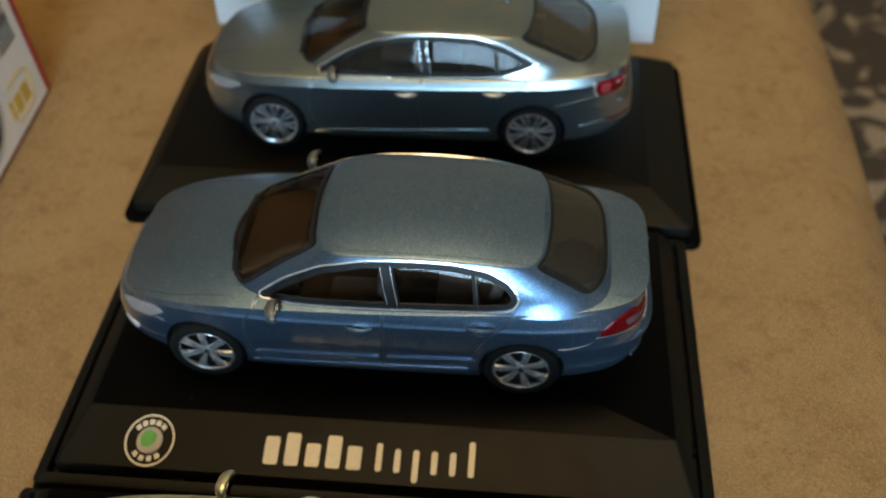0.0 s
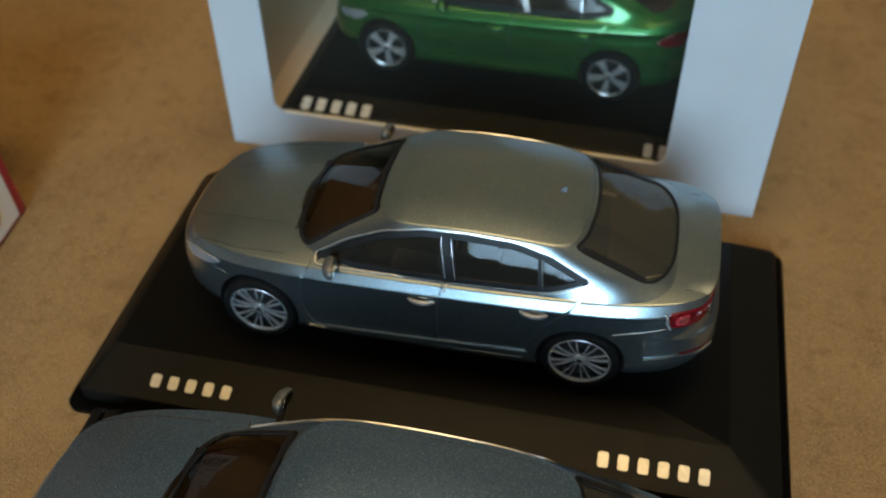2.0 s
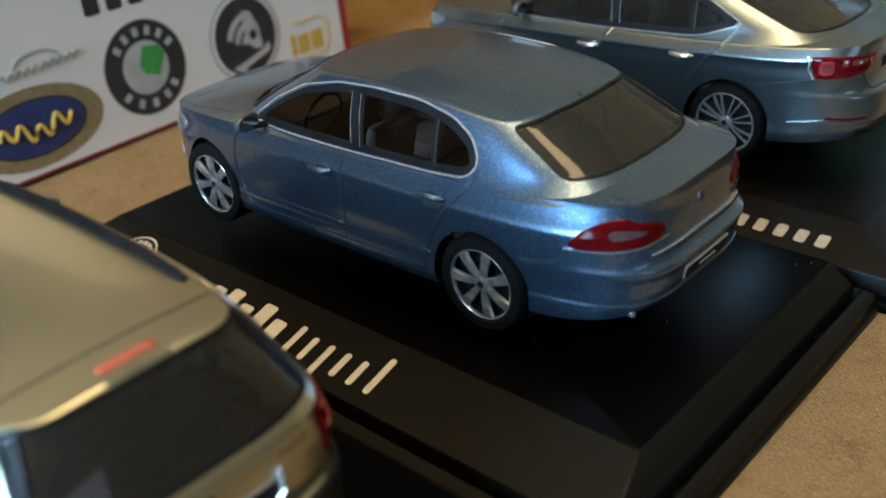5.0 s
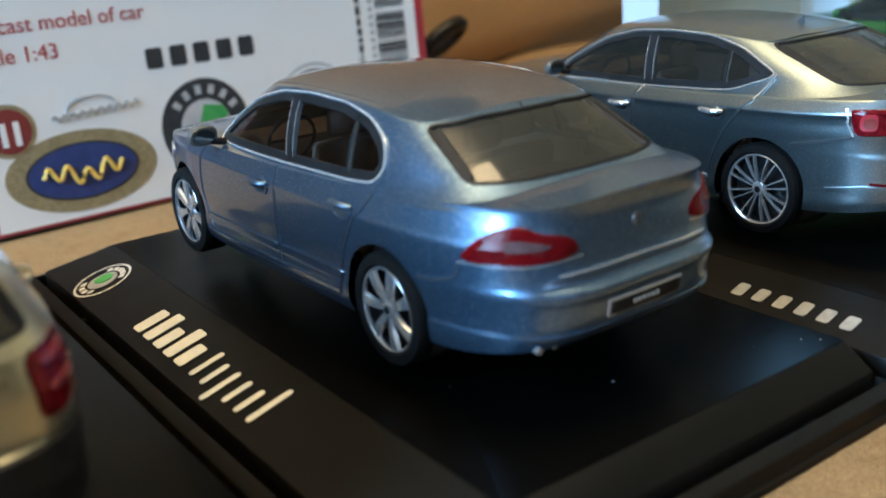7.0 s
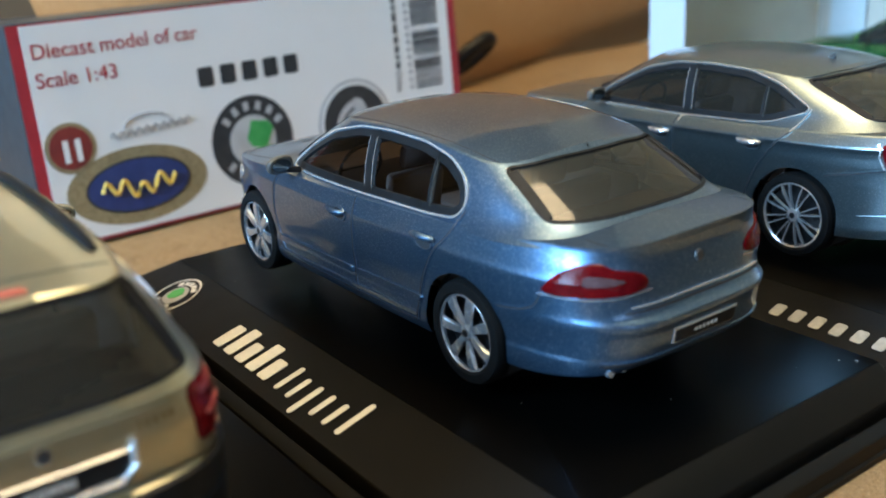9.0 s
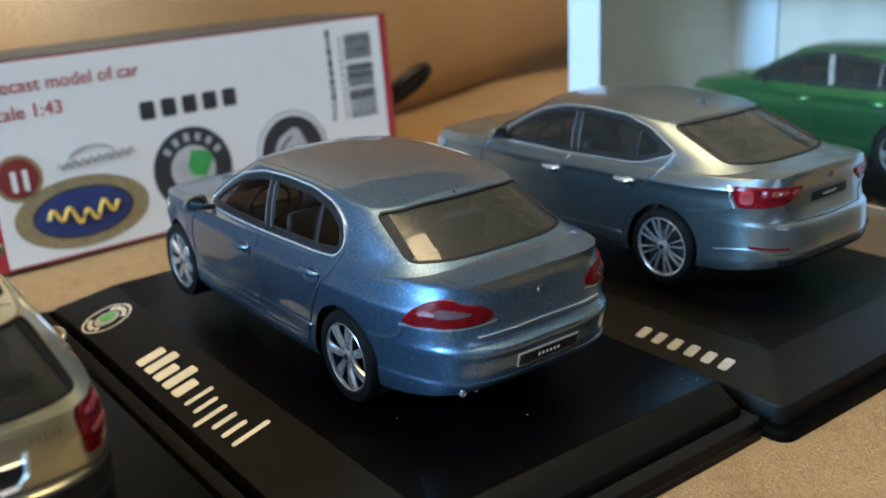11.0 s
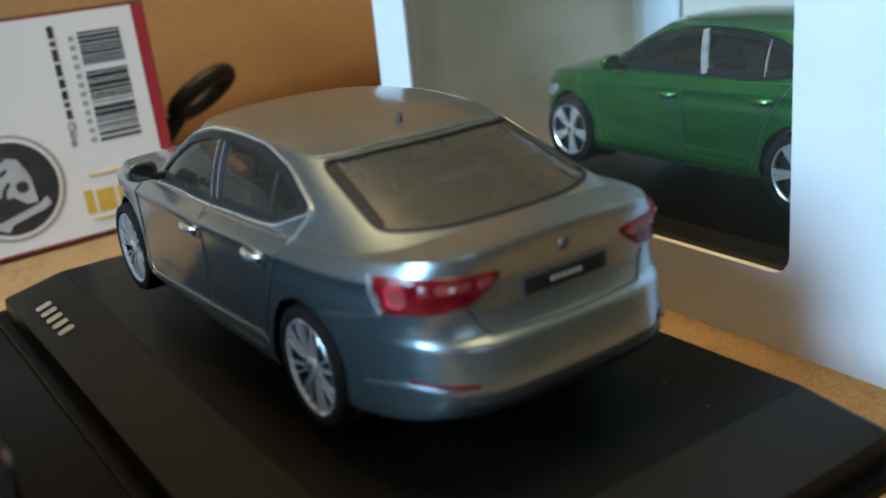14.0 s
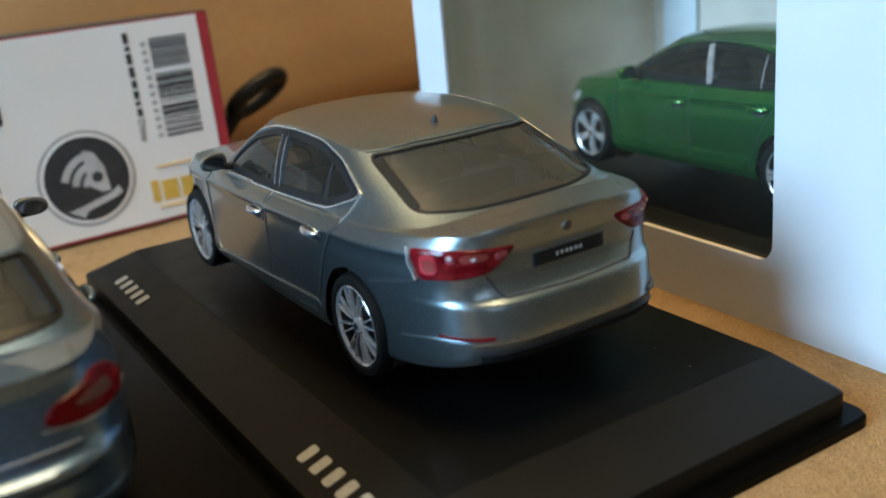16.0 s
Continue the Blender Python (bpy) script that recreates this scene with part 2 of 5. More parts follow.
M_wall_dim = material("dim_unseen_wall", (0.20, 0.155, 0.105), 0.85, spot=(0.17, 0.13, 0.085), spot_scale=3)
M_ceiling = material("cream_ceiling_paint", (0.80, 0.71, 0.50), 0.9, spot=(0.78, 0.69, 0.48), spot_scale=3)
M_dark_wood = material("dark_wood", (0.13, 0.07, 0.035), 0.5, spot=(0.09, 0.045, 0.022), spot_scale=20)


def rug_material():
    m = material("patterned_rug", (0.032, 0.022, 0.015), 0.95, grain=(0.06, 0.042, 0.028), grain_scale=400, bump=0.8, bump_scale=500, bump_depth=0.002)
    n, l = m.node_tree.nodes, m.node_tree.links
    tc, wave, ramp, mix = n.new("ShaderNodeTexCoord"), n.new("ShaderNodeTexNoise"), n.new("ShaderNodeValToRGB"), n.new("ShaderNodeMix")
    wave.inputs["Scale"].default_value, wave.inputs["Distortion"].default_value, wave.inputs["Detail"].default_value = 19.0, 2.4, 1.5
    ramp.color_ramp.elements[0].position, ramp.color_ramp.elements[1].position = 0.52, 0.60
    mix.data_type = "RGBA"
    bsdf = n["Principled BSDF"]
    base = bsdf.inputs["Base Color"].links[0].from_socket
    l.new(tc.outputs["Object"], wave.inputs["Vector"])
    l.new(wave.outputs["Fac"], ramp.inputs["Fac"])
    l.new(ramp.outputs["Color"], mix.inputs["Factor"])
    l.new(base, mix.inputs[6])
    mix.inputs[7].default_value = (0.27, 0.21, 0.14, 1)
    l.new(mix.outputs[2], bsdf.inputs["Base Color"])
    return m


def mottled(m, tint, scale, low, high):
    """One more scale of patches over a surface."""
    n, l = m.node_tree.nodes, m.node_tree.links
    tc, tex, ramp, mix = n.new("ShaderNodeTexCoord"), n.new("ShaderNodeTexNoise"), n.new("ShaderNodeMapRange"), n.new("ShaderNodeMix")
    tex.inputs["Scale"].default_value, tex.inputs["Detail"].default_value, tex.inputs["Roughness"].default_value = scale, 6.0, 0.7
    ramp.inputs["From Min"].default_value, ramp.inputs["From Max"].default_value = low, high
    mix.data_type = "RGBA"
    bsdf = n["Principled BSDF"]
    base = bsdf.inputs["Base Color"].links[0].from_socket
    l.new(tc.outputs["Object"], tex.inputs["Vector"])
    l.new(tex.outputs["Fac"], ramp.inputs["Value"])
    l.new(ramp.outputs["Result"], mix.inputs["Factor"])
    l.new(base, mix.inputs[6])
    mix.inputs[7].default_value = (*tint, 1)
    l.new(mix.outputs[2], bsdf.inputs["Base Color"])


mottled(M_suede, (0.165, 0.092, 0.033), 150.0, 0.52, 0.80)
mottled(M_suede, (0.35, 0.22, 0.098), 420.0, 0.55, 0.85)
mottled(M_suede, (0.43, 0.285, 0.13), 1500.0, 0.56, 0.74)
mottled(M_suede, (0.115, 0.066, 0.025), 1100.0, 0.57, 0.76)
M_rug = rug_material()

# ---------------------------------------------------------------- tools for meshes (lengths in the size of the real cars, brought to 1:43 when linked)


def link(name, bm, mat, parent=None, label="", smooth=35.0):
    """One mesh object out of a bmesh, brought to model size."""
    bmesh.ops.scale(bm, vec=(S, S, S), verts=bm.verts)
    bmesh.ops.recalc_face_normals(bm, faces=bm.faces)
    me = bpy.data.meshes.new(name)
    bm.to_mesh(me)
    bm.free()
    me.materials.append(mat)
    if smooth:
        for p in me.polygons:
            p.use_smooth = True
        me.set_sharp_from_angle(angle=radians(smooth))
    ob = new(name, me)
    if parent is not None:
        ob.parent = parent
    if label:
        tagged(ob, label)
    return ob


part = link


def root(name, x, y, z, turn=0.0, label="", category="", group="", kind="", lean=0.0):
    ob = new(name)
    ob.empty_display_size = 0.01
    ob.matrix_world = pose(x * S, y * S, z * S, lean, 0, turn)
    return tagged(ob, label, category, group, kind)


def box(bm, x0, x1, y0, y1, z0, z1, bevel=0.0, segments=2):
    made = bmesh.ops.create_cube(bm, size=1.0)["verts"]
    bmesh.ops.scale(bm, vec=(x1 - x0, y1 - y0, z1 - z0), verts=made)
    bmesh.ops.translate(bm, vec=((x0 + x1) / 2, (y0 + y1) / 2, (z0 + z1) / 2), verts=made)
    if bevel:
        edges = list({e for v in made for e in v.link_edges})
        bmesh.ops.bevel(bm, geom=edges, offset=bevel, segments=segments, profile=0.5, affect="EDGES")
    return bm


def boxed(*a, **k):
    return box(bmesh.new(), *a, **k)


def grid(bm, rows, close_u=False, close_v=False):
    """Quads over rows of points; returns the vertices."""
    vs = [[bm.verts.new(p) for p in row] for row in rows]
    nr, nc = len(vs), len(vs[0])
    for i in range(nr - (0 if close_v else 1)):
        for j in range(nc - (0 if close_u else 1)):
            quad = [vs[i][j], vs[i][(j + 1) % nc], vs[(i + 1) % nr][(j + 1) % nc], vs[(i + 1) % nr][j]]
            try:
                bm.faces.new(quad)
            except ValueError:
                pass
    return vs


def lathe(profile, steps=40, bm=None, y_sign=1.0):
    """Turns (radius, y) round the y axis."""
    bm = bm or bmesh.new()
    rows = [[(r * math.cos(2 * math.pi * k / steps), y * y_sign, r * math.sin(2 * math.pi * k / steps)) for k in range(steps)] for r, y in profile]
    grid(bm, rows, close_u=True)
    return bm


def plate(bm, outline, z0, z1, bevel=0.0):
    """A flat slab of an outline in x and y."""
    low = [bm.verts.new((x, y, z0)) for x, y in outline]
    high = [bm.verts.new((x, y, z1)) for x, y in outline]
    bm.faces.new(high)
    bm.faces.new(low[::-1])
    n = len(low)
    for i in range(n):
        bm.faces.new((low[i], low[(i + 1) % n], high[(i + 1) % n], high[i]))
    return bm


def ellipse(cx, cy, rx, ry, n=40):
    return [(cx + rx * math.cos(2 * math.pi * k / n), cy + ry * math.sin(2 * math.pi * k / n)) for k in range(n)]


def rounded(x0, x1, y0, y1, r, n=5):
    out = []
    for cx, cy, a in ((x1 - r, y1 - r, 0), (x0 + r, y1 - r, 90), (x0 + r, y0 + r, 180), (x1 - r, y0 + r, 270)):
        out += [(cx + r * math.cos(radians(a + 90 * k / n)), cy + r * math.sin(radians(a + 90 * k / n))) for k in range(n + 1)]
    return out


def tube(bm, pts, radius, sides=8, closed=False):
    pts = [Vector(p) for p in pts]
    n = len(pts)
    rows = []
    for i, p in enumerate(pts):
        a, b = (pts[(i - 1) % n], pts[(i + 1) % n]) if closed else (pts[max(i - 1, 0)], pts[min(i + 1, n - 1)])
        t = (b - a).normalized()
        u = t.cross(Vector((0, 0, 1)) if abs(t.z) < 0.9 else Vector((1, 0, 0))).normalized()
        w = t.cross(u)
        r = radius(i / max(n - 1, 1)) if callable(radius) else radius
        rows.append([p + r * (math.cos(2 * math.pi * k / sides) * u + math.sin(2 * math.pi * k / sides) * w) for k in range(sides)])
    vs = grid(bm, rows, close_u=True, close_v=closed)
    if not closed:
        bm.faces.new(vs[0])
        bm.faces.new(vs[-1])
    return bm


def curve(*pts):
    """A smooth curve through (x, value) points that does not overshoot."""
    xs, ys = np.array([p[0] for p in pts], float), np.array([p[1] for p in pts], float)
    h, d = np.diff(xs), np.diff(ys) / np.diff(xs)
    m = np.zeros(len(xs))
    m[0], m[-1] = d[0], d[-1]
    for i in range(1, len(xs) - 1):
        if d[i - 1] * d[i] > 0:
            w1, w2 = 2 * h[i] + h[i - 1], h[i] + 2 * h[i - 1]
            m[i] = (w1 + w2) / (w1 / d[i - 1] + w2 / d[i])

    def f(x):
        x = min(max(float(x), xs[0]), xs[-1])
        i = min(int(np.searchsorted(xs, x, side="right")) - 1, len(xs) - 2)
        t = (x - xs[i]) / h[i]
        return float((2 * t**3 - 3 * t**2 + 1) * ys[i] + (t**3 - 2 * t**2 + t) * h[i] * m[i] + (3 * t**2 - 2 * t**3) * ys[i + 1] + (t**3 - t**2) * h[i] * m[i + 1])

    return f


def inside(poly, x, y):
    hit, j = False, len(poly) - 1
    for i in range(len(poly)):
        (xi, yi), (xj, yj) = poly[i], poly[j]
        if (yi > y) != (yj > y) and x < (xj - xi) * (y - yi) / (yj - yi) + xi:
            hit = not hit
        j = i
    return hit


def nearest_on(poly, x, y):
    best, at = 1e9, (x, y)
    for i in range(len(poly)):
        ax, ay = poly[i]
        bx, by = poly[(i + 1) % len(poly)]
        dx, dy = bx - ax, by - ay
        t = min(max(((x - ax) * dx + (y - ay) * dy) / (dx * dx + dy * dy + 1e-12), 0), 1)
        px, py = ax + t * dx, ay + t * dy
        d = (px - x) ** 2 + (py - y) ** 2
        if d < best:
            best, at = d, (px, py)
    return at, math.sqrt(best)


def soften(poly, rounds=2, closed=True):
    """Rounds off the corners of an outline."""
    for _ in range(rounds):
        out = []
        n = len(poly)
        for i in range(n if closed else n - 1):
            a, b = Vector(poly[i]), Vector(poly[(i + 1) % n])
            out += [tuple(a * 0.75 + b * 0.25), tuple(a * 0.25 + b * 0.75)]
        if not closed:
            out = [tuple(poly[0]), *out, tuple(poly[-1])]
        poly = out
    return poly


def eased(poly, r=0.05, n=4):
    """An outline with its corners rounded by r."""
    out, m = [], len(poly)
    for i in range(m):
        a, b, c = Vector(poly[i - 1]), Vector(poly[i]), Vector(poly[(i + 1) % m])
        ra, rc = min(r, (a - b).length * 0.45), min(r, (c - b).length * 0.45)
        p, q = b + (a - b).normalized() * ra, b + (c - b).normalized() * rc
        out += [tuple(p * (1 - t) ** 2 + b * 2 * t * (1 - t) + q * t * t) for t in [j / n for j in range(n + 1)]]
    return out


def clip_x(poly, x0, x1):
    """The part of a convex outline between two uprights."""
    for limit, sign in ((x0, 1), (x1, -1)):
        out = []
        for i in range(len(poly)):
            a, b = poly[i], poly[(i + 1) % len(poly)]
            ina, inb = sign * (a[0] - limit) >= 0, sign * (b[0] - limit) >= 0
            if ina:
                out.append(a)
            if ina != inb:
                t = (limit - a[0]) / (b[0] - a[0])
                out.append((limit, a[1] + t * (b[1] - a[1])))
        poly = out
    return poly

# ---------------------------------------------------------------- a die-cast car


def superellipse(xa, xb, xm, w, nf, nr, count):
    """Half an outline seen from above, from the front's middle round one side to the back's middle, evenly spaced."""
    dense = []
    for k in range(1601):
        a = math.pi * k / 1600
        c, s_ = math.cos(a), max(math.sin(a), 0.0)
        n = nf if c > 0 else nr
        reach = (xm - xa) if c > 0 else (xb - xm)
        dense.append((xm - math.copysign(reach * abs(c) ** (2 / n), c), w * s_ ** (2 / n)))
    d = np.array(dense)
    run = np.r_[0, np.cumsum(np.hypot(*np.diff(d, axis=0).T))]
    at = np.linspace(0, run[-1], count)
    return [(float(np.interp(a, run, d[:, 0])), float(np.interp(a, run, d[:, 1]))) for a in at]


class Shell:
    """The outer skin of a car: a lower body with bonnet and boot, and a cabin on it. x runs from nose to tail, z up from the ground."""

    def __init__(self, k):
        self.k = k
        self.verts, self.polys, self.tag = [], [], []
        self.lower()
        self.cabin()
        self.tree = BVHTree.FromPolygons(self.verts, self.polys)

    def sheet(self, rows, tag):
        """Both halves of a sheet of rows of points with y >= 0."""
        for side in (1, -1):
            first = len(self.verts)
            for row in rows:
                self.verts += [Vector((x, side * y, z)) for x, y, z in row]
            nc = len(rows[0])
            for i in range(len(rows) - 1):
                for j in range(nc - 1):
                    a = first + i * nc + j
                    q = [a, a + 1, a + nc + 1, a + nc]
                    self.polys.append(q if side > 0 else q[::-1])
                    self.tag.append(tag)

    def lower(self):
        k = self.k
        ring = superellipse(k["nose"], k["tail"], 0.0, k["half"], k["round_nose"], k["round_tail"], 200)
        rows = []
        levels = [0, 0.03, 0.08] + [0.08 + 0.84 * i / 52 for i in range(1, 53)] + [0.928, 0.936, 0.945, 0.955, 0.97, 0.985, 1.0]
        tops = []
        for i, (x, y) in enumerate(ring):
            a, b = ring[max(i - 1, 0)], ring[min(i + 1, len(ring) - 1)]
            tx, ty = b[0] - a[0], b[1] - a[1]
            run = math.hypot(tx, ty) or 1
            nx, ny = -ty / run, tx / run
            if i in (0, len(ring) - 1):
                nx, ny = (-1.0, 0.0) if i == 0 else (1.0, 0.0)
            tops.append((x, y, nx, ny))
        for v in levels:
            row = []
            for x, y, nx, ny in tops:
                z = k["sill"](x) + (self.deck_z(x, y) - k["sill"](x)) * v
                side = k["side_off"](z)
                if "shoulder_off" in k:
                    f = min(max((v - 0.70) / 0.10, 0.0), 1.0)
                    side = side * (1 - f) + k["shoulder_off"](v) * f
                end = (k["nose_off"] if nx < 0 else k["tail_off"])(z)
                off = side * ny * ny + end * nx * nx
                px, py = x + nx * off, max(y + ny * off, 0.0)
                if v > 0.9:
                    z += (self.deck_z(px, py) - self.deck_z(x, y)) * (v - 0.9) / 0.1
                row.append((px, py, z))
            row[0], row[-1] = (row[0][0], 0.0, row[0][2]), (row[-1][0], 0.0, row[-1][2])
            rows.append(row)
        under = [[(x, y * f, z + 0.02) for x, y, z in rows[0]] for f in (0.0, 0.5, 0.9)]
        self.sheet(under + rows[:1], "under")
        self.sheet(rows, "side")
        deck = [rows[-1]]
        for w in (0.02, 0.05, 0.1, 0.16, 0.24, 0.33, 0.43, 0.54, 0.66, 0.78, 0.9, 1.0):
            deck.append([(x, y * (1 - w), self.deck_z(x, y * (1 - w))) for x, y, z in rows[-1]])
        self.sheet(deck, "deck")

    def deck_z(self, x, y):
        k = self.k
        return k["shoulder"](x) + k["crown"](x) * max(0.0, 1 - min(abs(y) / (k["half"] * 0.96), 1) ** 2.6)

    def cabin(self):
        k = self.k
        base = superellipse(k["cowl"], k["rear_foot"], 0.35, k["belt_half"], 4.2, 6.0, 220)
        top = superellipse(k["roof_front"], k["roof_rear"], 0.4, k["roof_half"], 5.0, 7.0, 220)
        rows = []
        for v in [0, 0.04] + [0.04 + 0.96 * i / 24 for i in range(1, 25)]:
            row = []
            for (bx, by), (tx, ty) in zip(base, top):
                bz = self.deck_z(bx, by) - 0.03
                tz = k["roof"](tx) - k["roof_drop"] * (ty / k["roof_half"]) ** 2.4
                x, y = bx + (tx - bx) * v, by + (ty - by) * v
                swell = k["swell"] * math.sin(math.pi * v)
                out = Vector((bx - 0.4, by * 1.6)).normalized()
                back = min(max((bx - 1.0) / 0.6, 0.0), 1.0)
                swell += k["flare"] * back * max(0.0, 1 - v / 0.3) ** 2
                row.append((x + out.x * swell, y + abs(out.y) * swell if by > 1e-6 else 0.0, bz + (tz - bz) * (v + 0.10 * v * (1 - v))))
            rows.append(row)
        self.sheet(rows, "cabin")
        roof = [rows[-1]]
        for w in (0.03, 0.08, 0.15, 0.25, 0.37, 0.5, 0.65, 0.82, 1.0):
            roof.append([(x, y * (1 - w), k["roof"](x) - k["roof_drop"] * (y * (1 - w) / k["roof_half"]) ** 2.4) for x, y, z in rows[-1]])
        self.sheet(roof, "roof")

    def cast(self, p, way):
        p, way = Vector(p), Vector(way).normalized()
        if abs(p.y) < 0.0025:
            p.y = 0.0025
        at = None
        for nudge in ((0, 0, 0), (0, 0.003, 0.001), (0.002, -0.004, 0.002)):
            if at is None:
                at, normal, _, _ = self.tree.ray_cast(p + Vector(nudge) - way * 3, way, 6)
        if at is None:
            at, normal, _, _ = self.tree.find_nearest(p)
        return at, normal if normal.dot(way) < 0 else -normal

    def skin(self, holes, arches):
        """The mesh of the skin with its window openings and wheel arches. holes: (axis, sign, outline)."""
        bm = bmesh.new()
        vs = [bm.verts.new(v) for v in self.verts]
        k = self.k
        for q, tag in zip(self.polys, self.tag):
            if len({tuple(self.verts[i]) for i in q}) < 3:
                continue
            c = sum((self.verts[i] for i in q), Vector()) / 4
            gone = False
            if tag in ("cabin", "roof"):
                for axis, sign, outline in holes:
                    if axis == "y" and c.y * sign > 0.3 and inside(outline, c.x, c.z):
                        gone = True
                    if axis == "x" and (c.x - 0.4) * sign > 0.45 and inside(outline, c.y, c.z):
                        gone = True
            if tag in ("side", "under") and abs(c.y) > 0.5 and any((c.x - ax) ** 2 + (c.z - az) ** 2 < r * r for ax, az, r in arches):
                gone = True
            if tag == "deck" and k["cowl"] + 0.10 < c.x < k["rear_foot"] - 0.10 and abs(c.y) < k["belt_half"] * 0.93 * (1 - abs((c.x - 0.4) / 1.7) ** 5):
                gone = True
            if not gone:
                try:
                    bm.faces.new([vs[i] for i in q])
                except ValueError:
                    pass
        bmesh.ops.remove_doubles(bm, verts=bm.verts, dist=0.00015)
        loose = [v for v in bm.verts if not v.link_faces]
        bmesh.ops.delete(bm, geom=loose, context="VERTS")
        for v in bm.verts:
            if not v.is_boundary:
                continue
            for axis, sign, outline in holes:
                if axis == "y" and v.co.y * sign > 0.3:
                    (x, z), d = nearest_on(outline, v.co.x, v.co.z)
                    if d < 0.045 and v.co.z > 0.8:
                        v.co = self.cast((x, v.co.y, z), (0, -sign, 0))[0]
                if axis == "x" and (v.co.x - 0.4) * sign > 0.45:
                    (y, z), d = nearest_on(outline, v.co.y, v.co.z)
                    if d < 0.03 and v.co.z > 0.8:
                        v.co = self.cast((v.co.x, y, z), (-sign, 0, 0))[0]
            for ax, az, r in arches:
                d = math.hypot(v.co.x - ax, v.co.z - az)
                if abs(v.co.y) > 0.5 and abs(d - r) < 0.06 and d > 0.1:
                    v.co.x, v.co.z = ax + (v.co.x - ax) * r / d, az + (v.co.z - az) * r / d
        return bm

    def along(self, pts, step=0.04, closed=True):
        out, n = [], len(pts)
        for i in range(n if closed else n - 1):
            a, b = Vector(pts[i]), Vector(pts[(i + 1) % n])
            m = max(1, int((b - a).length / step))
            out += [a + (b - a) * (j / m) for j in range(m)]
        return out if closed else out + [Vector(pts[-1])]

    def patch(self, pts, way, off=0.0, thick=0.012, rings=(0.0, 0.35, 0.7, 0.93, 1.0), bm=None, step=0.05):
        """A panel of an outline that lies on the skin."""
        bm = bm or bmesh.new()
        edge = self.along(pts, step)
        mid = sum(edge, Vector()) / len(edge)
        rows = []
        for f in rings[1:]:
            lift = off + thick * (0.45 if f == 1.0 else 1.0)
            row = []
            for p in edge:
                at, n = self.cast(mid + (p - mid) * f, way)
                row.append(at + n * lift)
            rows.append(row)
        foot = []
        for p in edge:
            at, n = self.cast(p, way)
            foot.append(at + n * (off - 0.012))
        rows.append(foot)
        vs = grid(bm, rows, close_u=True)
        at, n = self.cast(mid, way)
        top = bm.verts.new(at + n * (off + thick))
        for i in range(len(vs[0])):
            bm.faces.new((vs[0][i], vs[0][(i + 1) % len(vs[0])], top))
        return bm

    def ribbon(self, pts, way, width, height, closed=True, bm=None, step=0.04, off=0.0):
        """A strip that follows the skin along a line."""
        bm = bm or bmesh.new()
        line = self.along(pts, step, closed)
        hit = [self.cast(p, way) for p in line]
        rows, n = [], len(line)
        for i, (at, nrm) in enumerate(hit):
            a, b = (hit[(i - 1) % n][0], hit[(i + 1) % n][0]) if closed else (hit[max(i - 1, 0)][0], hit[min(i + 1, n - 1)][0])
            t = (b - a)
            t = t.normalized() if t.length > 1e-6 else Vector((1, 0, 0))
            u = nrm.cross(t).normalized() * width / 2
            up, low = nrm * (height + off), nrm * (off - 0.006)
            rows.append([at - u + low, at - u * 0.8 + up, at + u * 0.8 + up, at + u + low])
        grid(bm, rows, close_v=closed)
        return bm


